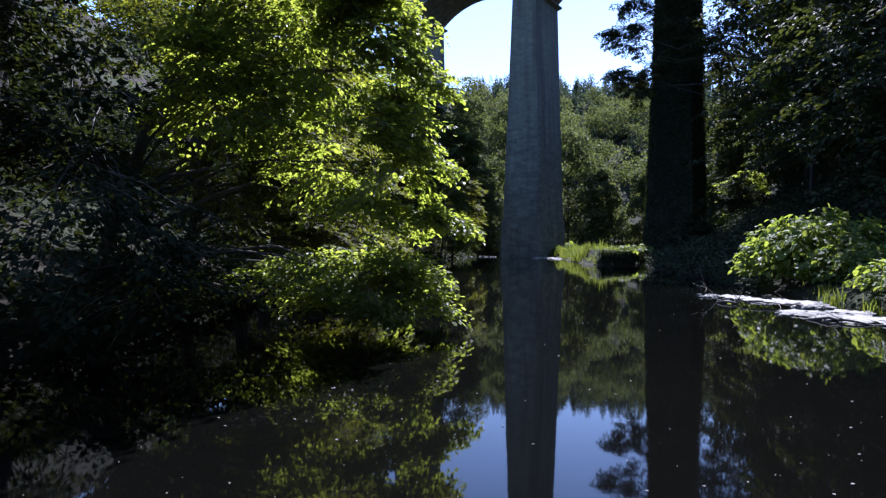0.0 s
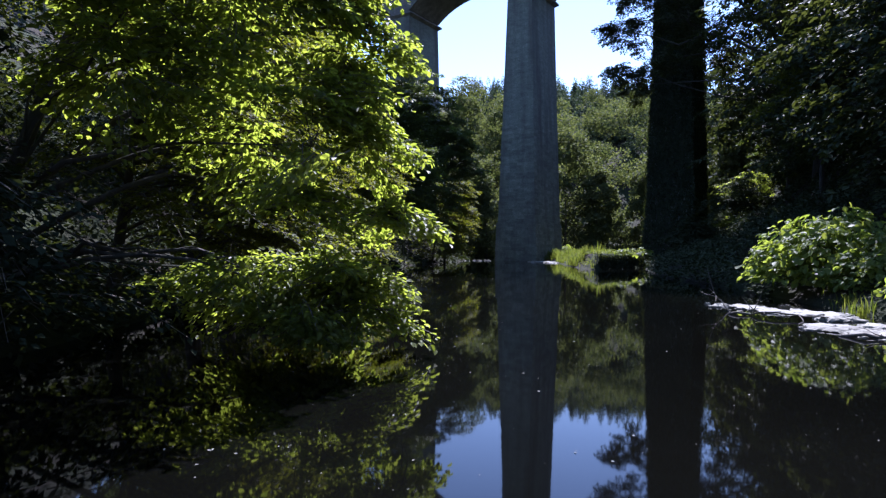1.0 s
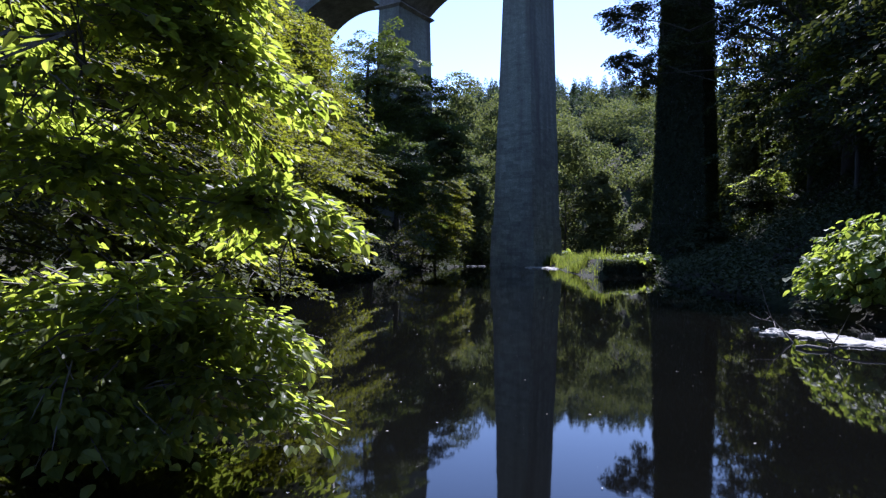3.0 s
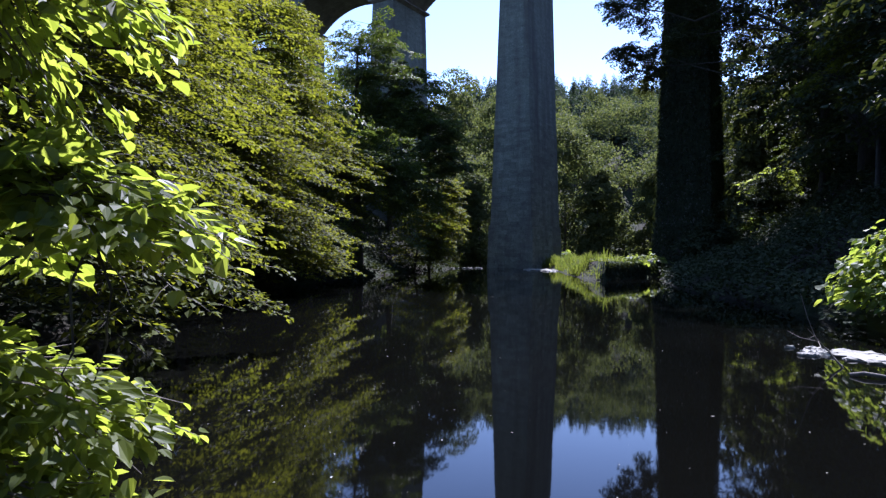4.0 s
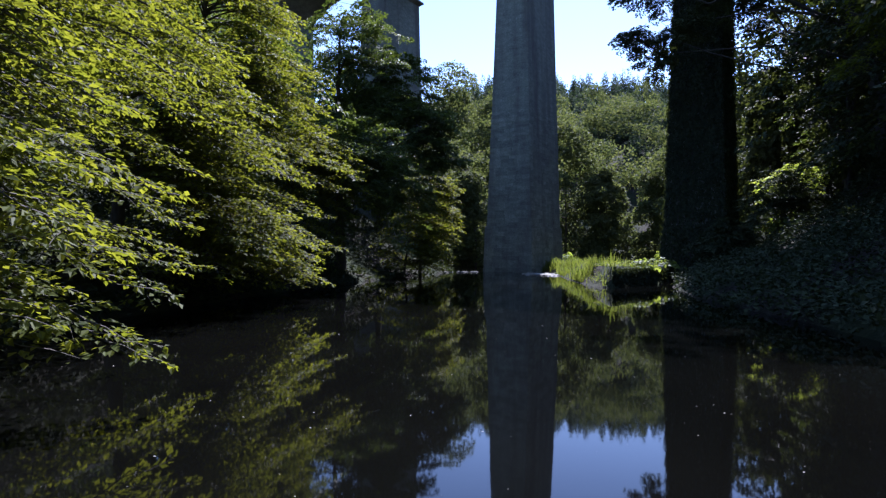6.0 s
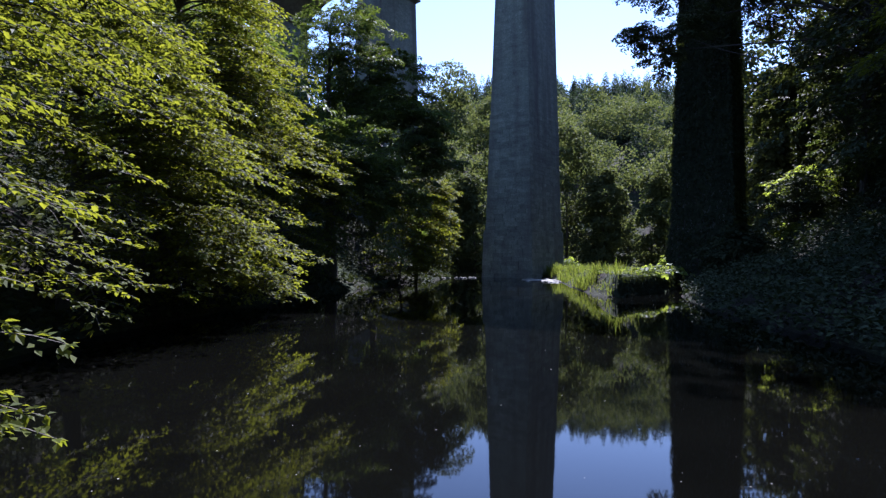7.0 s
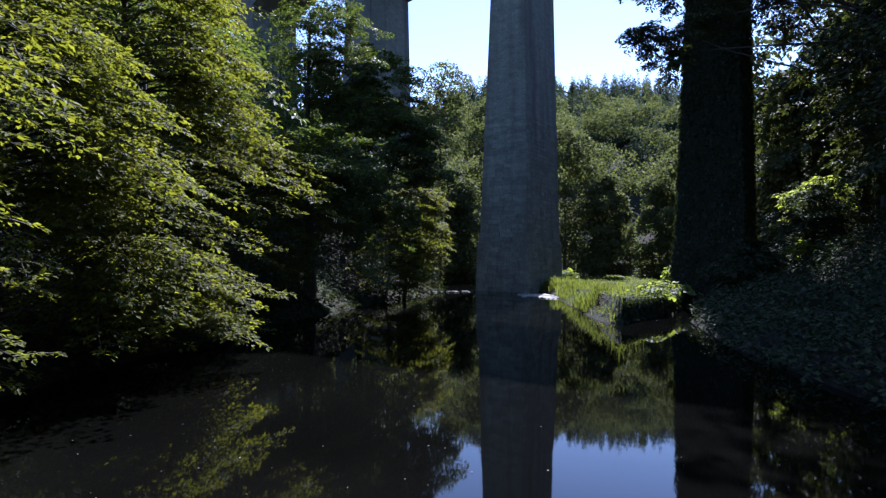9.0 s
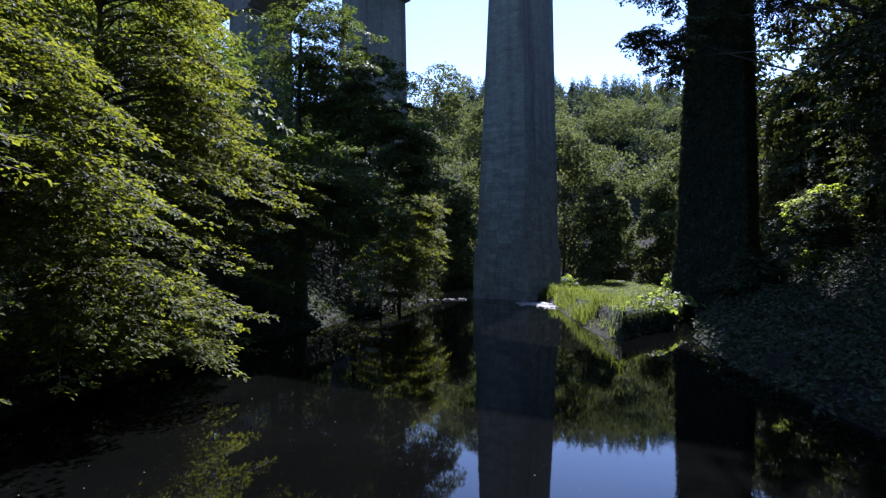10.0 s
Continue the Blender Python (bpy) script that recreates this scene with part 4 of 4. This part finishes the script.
# ---- large-leaved plants in the sun on the right bank ----
def big_leaf_mesh(seed):
    rng = np.random.default_rng(seed)
    n = 10
    ang = np.linspace(0, 2 * np.pi, n, endpoint=False)
    r = 0.5 * (1 + 0.10 * np.cos(ang) - 0.25 * np.exp(-((ang - np.pi) / 0.4) ** 2)) * rng.uniform(0.9, 1.08, n)
    rim = np.stack([r * np.cos(ang) + 0.4, r * np.sin(ang) * 0.95, 0.10 * np.sin(ang * 3 + seed) - 0.10 * np.cos(ang) ** 2], -1)
    v = np.concatenate([[[0.36, 0, -0.05]], rim, [[0.34, 0, -0.07], [-0.1, 0.012, -0.5], [-0.1, -0.012, -0.5]]])
    f3 = [(0, 1 + k, 1 + (k + 1) % n) for k in range(n)] + [(n + 1, n + 2, n + 3)]
    me = bpy.data.meshes.new("leaf")
    me.from_pydata(v.tolist(), [], f3)
    me.materials.append(LEAF_BIG)
    return me


BIG_LEAVES = [big_leaf_mesh(k) for k in range(5)]


def leafy_clump(label, centre, radii, count, size, seed, fill=0):
    """A mound of big leaves on stems; each leaf a part."""
    rng = np.random.default_rng(seed)
    root = new("riverside_plant")
    root.location = (centre[0], centre[1], max(gz(centre[0], centre[1]), 0))
    tagged(root, label, "plant", "large-leaved riverside plants")
    off = np.array(root.location)
    paths = []
    for k in range(count):
        a, u = rng.uniform(0, 2 * np.pi), rng.uniform(0, 1) ** 0.5
        d = np.array([math.cos(a) * u, math.sin(a) * u, math.sqrt(max(0, 1 - u * u)) * rng.uniform(0.55, 1.0)])
        p = np.array([centre[0], centre[1], off[2]]) + d * np.array(radii)
        p[2] = max(p[2], 0.12)
        ob = new("leaf", BIG_LEAVES[k % 5])
        ob.parent = root
        out = math.atan2(d[1], d[0]) + rng.normal(0, 0.6)
        tilt = rng.normal(12 + 35 * u, 14)
        s = size * rng.uniform(0.6, 1.25)
        ob.matrix_local = Matrix.Translation(Vector(p - off)) @ Matrix.Rotation(out, 4, "Z") @ Matrix.Rotation(radians(tilt), 4, "Y") @ Matrix.Rotation(rng.normal(0, 0.25), 4, "X") @ Matrix.Scale(s, 4)
        foot = np.array([centre[0] + d[0] * radii[0] * 0.4, centre[1] + d[1] * radii[1] * 0.4, off[2] - 0.1])
        mid = (foot + p) / 2 + np.array([0, 0, 0.25])
        paths.append((np.array([foot, mid, p]), np.array([0.014, 0.011, 0.007])))
    v, f = tubes(paths, 4)
    tagged(mesh_object("stem_growth", v - off, [f], GRASS, root), kind="stuff")
    if fill:
        d = unit(rng.normal(0, 1, (fill, 3)))
        d[:, 2] = np.abs(d[:, 2])
        lump = 0.86 + 0.14 * np.sin(d[:, 0] * 9 + seed) * np.sin(d[:, 1] * 8 + d[:, 2] * 7)
        p = np.array([centre[0], centre[1], off[2]]) + d * np.array(radii) * (lump * rng.uniform(0.82, 1.04, fill))[:, None]
        keep = p[:, 2] > 0.15
        v, f = leaves_mesh(p[keep], (d * np.array([1, 1, 0.2]) + rng.normal(0, 0.35, (fill, 3)) - np.array([0, 0, 0.55]))[keep], (d + np.array([0, 0, 0.5]) + rng.normal(0, 0.3, (fill, 3)))[keep], (size * 0.8 * rng.uniform(0.5, 1.2, fill))[keep], True)
        tagged(mesh_object("foliage", v - off, [f], LEAF_BIG, root), kind="stuff")
    return root


leafy_clump("mound of large pale green leaves in full sun beside the water", (12.5, 23.2), (3.0, 2.6, 2.5), 299, 0.3, 301, 2800)
leafy_clump("low clump of sunlit broad leaves trailing to the water", (12.4, 20.9), (1.5, 1.5, 1.35), 200, 0.22, 302, 1100)
leafy_clump("clump of broad leaves on the rocks at the river's edge", (11.6, 16.8), (1.4, 2.2, 1.0), 190, 0.2, 303, 700)


# ---- grass ----
def grass(name, label, x, y, tall, seed, mat, wide=0.02):
    """Curved blades rising from the ground."""
    rng = np.random.default_rng(seed)
    n = len(x)
    z = np.maximum(height(x, y), -0.1) - 0.03
    a = rng.uniform(0, 2 * np.pi, n)
    h = tall * rng.uniform(0.4, 1.1, n) * np.clip(1.35 - 0.2 * (x - 8), 0.25, 1.3) * (0.55 + 0.6 * np.abs(np.sin(x * 0.9 + np.sin(y * 0.6) * 1.5)))
    lean = h * rng.uniform(0.1, 0.6, n)
    d = np.stack([np.cos(a), np.sin(a), 0 * a], -1)
    s = np.stack([-np.sin(a), np.cos(a), 0 * a], -1) * (wide * rng.uniform(0.6, 1.4, n))[:, None]
    p0 = np.stack([x, y, z], -1)
    p1 = p0 + d * (lean * 0.3)[:, None] + np.array([[0, 0, 1.0]]) * (h * 0.6)[:, None]
    p2 = p0 + d * lean[:, None] + np.array([[0, 0, 1.0]]) * (h * (1 - 0.25 * lean / h))[:, None]
    v = np.stack([p0 - s, p0 + s, p1 + s * 0.8, p1 - s * 0.8, p2], 1).reshape(-1, 3)
    b = (np.arange(n) * 5)[:, None]
    return tagged(mesh_object(name, v, [b + np.array([[0, 1, 2, 3]]), b + np.array([[3, 2, 4]])], mat), label, "grass", kind="stuff")


rng = np.random.default_rng(401)
x, y = rng.uniform(6.5, 22, 120000), rng.uniform(45.5, 96, 120000)
keep = spit_depth(x, y) > 0.05
keep &= (rng.uniform(0, 1, len(x)) < 0.08 + 0.8 * (np.sin(x * 1.1 + np.sin(y * 0.8) * 2) > 0.1) * np.clip((9.6 + np.clip(y - 50, 0, 40) * 0.12 - x) * 1.2, 0.03, 1))
grass("grass", "tall sunlit grass on the spit beside the pier", x[keep], y[keep], 0.75, 402, GRASS, 0.016)
x, y = rng.uniform(5, 22, 38000), rng.uniform(46, 97, 38000)
keep = spit_depth(x, y) > 0.25
x, y = x[keep], y[keep]
place = np.stack([x, y, height(x, y) + rng.uniform(0.02, 0.3, len(x)) * (0.4 + 0.6 * np.abs(np.sin(x * 0.8) * np.sin(y * 0.5)))], -1)
v, f = leaves_mesh(place, rng.normal(0, 1, (len(x), 3)) * np.array([[1, 1, 0.3]]), np.array([[0, 0, 1.0]]) + rng.normal(0, 0.45, (len(x), 3)), rng.uniform(0.07, 0.18, len(x)), False)
tagged(mesh_object("herbs", v, [f], GRASS), "low leafy herbs carpeting the spit", "plants", kind="stuff")
# Dark leaves laid over the spit's front face in place of its shade.
leg = rng.choice(3, 9000, p=(0.2, 0.28, 0.52))
u = rng.uniform(0, 1, 9000)
edge = SPIT[leg + 1] + (SPIT[leg + 2] - SPIT[leg + 1]) * u[:, None]
off = unit(np.stack([SPIT[leg + 2, 1] - SPIT[leg + 1, 1], SPIT[leg + 1, 0] - SPIT[leg + 2, 0]], -1)) * rng.uniform(-0.1, 0.16, (9000, 1))
place = np.concatenate([edge + off, rng.uniform(0.03, 1.0, (9000, 1))], 1)
out = np.concatenate([unit(off), np.full((9000, 1), 0.3)], 1)
v, f = leaves_mesh(place, rng.normal(0, 0.45, (9000, 3)) - np.array([[0, 0, 1.0]]), out + rng.normal(0, 0.35, (9000, 3)), rng.uniform(0.1, 0.24, 9000), False)
tagged(mesh_object("trailing_plants", v, [f], LEAF_IVY_AND_SHADE), "near-black trailing leaves standing in for shade on the spit's steep edge", "plants", kind="stuff")
leafy_clump("low broad leaves on the edge of the grassy spit", (13.8, 56.0), (1.7, 2.6, 0.6), 110, 0.38, 304)
leafy_clump("low broad leaves trailing over the tip of the spit", (11.4, 51.4), (1.3, 1.5, 0.5), 90, 0.34, 306)
leafy_clump("small leafy shrub standing among the stones", (19.6, 74.0), (1.0, 1.0, 1.8), 60, 0.32, 307, 400)
leafy_clump("bright leafy shrub at the foot of the pier", (10.6, 74.5), (1.1, 0.9, 1.4), 60, 0.3, 308, 400)
leafy_clump("low sunlit plants on a mound of the shaded bank", (21.3, 52.9), (2.2, 1.2, 0.9), 120, 0.25, 309, 900)
leafy_clump("pale broad-leaved plants at the far end of the spit", (17.2, 65.0), (1.6, 3.0, 0.7), 80, 0.42, 305)
x = np.concatenate([rng.normal(a, 0.16, 70) for a in (10.4, 10.9, 11.6, 10.2, 10.6, 11.3)])
y = np.concatenate([rng.normal(b, 0.16, 70) for b in (18.7, 20.1, 18.2, 16.4, 15.3, 21.6)])
grass("grass", "grass tufts hanging at the edge of the rocks", x, y, 0.6, 403, GRASS, 0.012)


# ---- rocks ----
def rock(label, place, size, seed, mat=None, turn=0.0):
    """A worn, layered rock: squashed and roughened."""
    bm = bmesh.new()
    bmesh.ops.create_icosphere(bm, subdivisions=4, radius=1.0)
    for v in bm.verts:
        p = v.co.copy()
        q = Vector((max(-0.8, min(0.8, p.x)), max(-0.8, min(0.8, p.y)), max(-0.6, min(0.6, p.z))))
        rim = Vector((p.x, p.y, 0))
        k = noise.noise(rim * 2.1 + Vector((seed * 3.1, 0, 0))) * 0.42 + noise.noise(rim * 6.0 + Vector((seed, 5, 0))) * 0.2 + noise.noise(p * 13.0) * 0.06
        q.x, q.y = q.x * (1.1 + k), q.y * (1.1 + k)
        q.z += 0.16 * math.floor(3 * noise.noise(p * 2.6 + Vector((0, seed, 0)))) + 0.35 * noise.noise(p * 7 + Vector((0, 0, seed)))
        v.co = Vector((q.x * size[0], q.y * size[1], q.z * size[2]))
    me = bpy.data.meshes.new("rock")
    bm.to_mesh(me)
    bm.free()
    me.materials.append(mat or ROCK)
    ob = new("rock", me)
    ob.location, ob.rotation_euler = place, (0, 0, turn)
    return tagged(ob, label, "rock", "river rocks")


for k, (x, y, sx, sy, turn) in enumerate(((8.35, 20.3, 0.6, 0.75, 0.5), (8.9, 19.4, 0.75, 0.65, 0.2), (9.7, 18.7, 0.65, 0.55, 0.9), (8.3, 15.9, 0.6, 0.65, -0.3), (8.9, 15.0, 0.85, 0.75, 0.4), (9.6, 14.2, 0.75, 0.85, 0.1), (9.5, 16.2, 0.5, 0.5, 1.1))):
    rock("flat pale rock ledge just above the water", (x, y, 0.0), (sx, sy, 0.075), 1 + k * 2.3, turn=turn)
for k in range(26):
    a, near = noise.random(), k % 2
    x, y = (7.9 + 1.9 * a, 20.9 - 2.2 * a) if near else (7.9 + 1.9 * a, 16.4 - 2.4 * a)
    s = 0.07 + 0.14 * noise.random()
    rock("small broken stone at the edge of the ledge", (x + 0.9 * noise.random() - 0.6, y + 0.9 * noise.random() - 0.5, 0.01), (s, s * 0.8, 0.05), 100 + k, turn=k * 0.7)
rock("small wet rock at the ledge", (9.3, 17.6, 0.0), (0.5, 0.4, 0.10), 3)
rock("small dark stone lying on the pale ledge", (9.0, 19.6, 0.11), (0.14, 0.11, 0.08), 4, BARK)
for k, (x, y, sx, sy) in enumerate(((6.8, 63.0, 1.2, 0.7), (7.6, 61.8, 1.0, 0.8), (7.3, 64.3, 0.9, 0.6), (0.6, 66.4, 0.5, 0.3), (-0.6, 65.9, 0.4, 0.3), (1.6, 66.9, 0.4, 0.3), (6.2, 64.4, 0.7, 0.35))):
    rock("low worn river stone at the foot of the pier", (x, y, 0.0), (sx, sy, 0.12), 10 + k, turn=k)
for k in range(14):
    x = 9.5 + 0.8 * k + 1.5 * noise.random()
    y = float(np.interp(x, SPIT[:6, 0], SPIT[:6, 1])) + 0.6 + 2.0 * noise.random()
    rock("pale worn stone among the plants on the spit", (x, y, gz(x, y) + 0.03), (0.25 + 0.3 * noise.random(), 0.25, 0.12), 60 + k, turn=k * 0.9)
for k in range(16):
    rx, ry = 20 + 10 * noise.random(), 98 + 9 * noise.random()
    rock("pale stone in the riffle beyond the spit", (rx, ry, 0.02), (0.5 + noise.random(), 0.4, 0.16), 30 + k, turn=k * 1.3)

# ---- driftwood and floating bits ----
def driftwood(label, points, radius, seed):
    rng = np.random.default_rng(seed)
    pts = np.array(points, float)
    t = np.linspace(0, len(pts) - 1, 12)
    line = np.stack([np.interp(t, np.arange(len(pts)), pts[:, k]) for k in range(3)], -1) + rng.normal(0, radius * 0.8, (12, 3))
    paths = [(line, np.linspace(radius, radius * 0.35, 12))]
    for k in range(5):
        a = line[rng.integers(3, 11)]
        b = a + rng.normal(0, 0.25, 3) + np.array([0, 0, 0.15])
        paths.append((np.array([a, (a + b) / 2 + rng.normal(0, 0.03, 3), b]), np.array([radius * 0.4, radius * 0.3, 0.004])))
    v, f = tubes(paths, 6)
    ob = mesh_object("driftwood", v, [f], TWIG, smooth=True)
    return tagged(ob, label, "driftwood", "driftwood by the rocks")


driftwood("bleached branch lying in the shallow water by the ledge", ((7.2, 18.6, 0.02), (7.9, 18.0, 0.12), (9.0, 17.4, 0.05)), 0.035, 501)
driftwood("thin branch sticking out of the water", ((7.5, 19.2, -0.1), (7.3, 19.5, 0.25), (7.1, 19.6, 0.5)), 0.02, 502)
driftwood("long grey branch along the edge of the rock", ((7.8, 14.9, 0.03), (8.6, 14.0, 0.06), (10.0, 13.4, 0.1)), 0.04, 503)

rng = np.random.default_rng(600)
n = 2000
x = rng.uniform(-6, 12, n)
y = 4 + 58 * rng.uniform(0, 1, n) ** 1.4
keep = (x > bank_left(y) + 0.5) & (x < bank_right(y) - 0.3) & (spit_depth(x, y) < -0.3)
x, y = x[keep], y[keep]
place = np.stack([x, y, np.full(len(x), 0.006)], -1)
v, f = leaves_mesh(place, rng.normal(0, 1, (len(x), 3)) * np.array([[1, 1, 0.12]]), np.array([[0, 0, 1.0]]) + rng.normal(0, 0.1, (len(x), 3)), 0.012 + 0.03 * rng.uniform(0, 1, len(x)) ** 3, False)
tagged(mesh_object("floating_fluff", v, [f], ROCK), "pale seed fluff and bits floating on the water", "debris", kind="stuff")


# ---- stones of the nearer piers ----
rng = np.random.default_rng(5)
mats = pier_blocks(rng, -0.4, FACED, "SE")
order = sorted(range(len(mats)), key=lambda k: mats[k].translation.z)
near_ones, rest = [mats[k] for k in order[:300]], [mats[k] for k in order[300:]]
for m in near_ones:
    st = new("stone", block_mesh)
    st.parent = pier_parts[0]
    st.matrix_local = m
joined_blocks("stonework", rest + pier_blocks(rng, -0.4, FACED, "NW"), pier_parts[0])
for i in (-3, -2, -1, 1, 2):
    joined_blocks("stonework", pier_blocks(rng, 0.0, FACED, "SENW"), pier_parts[i])
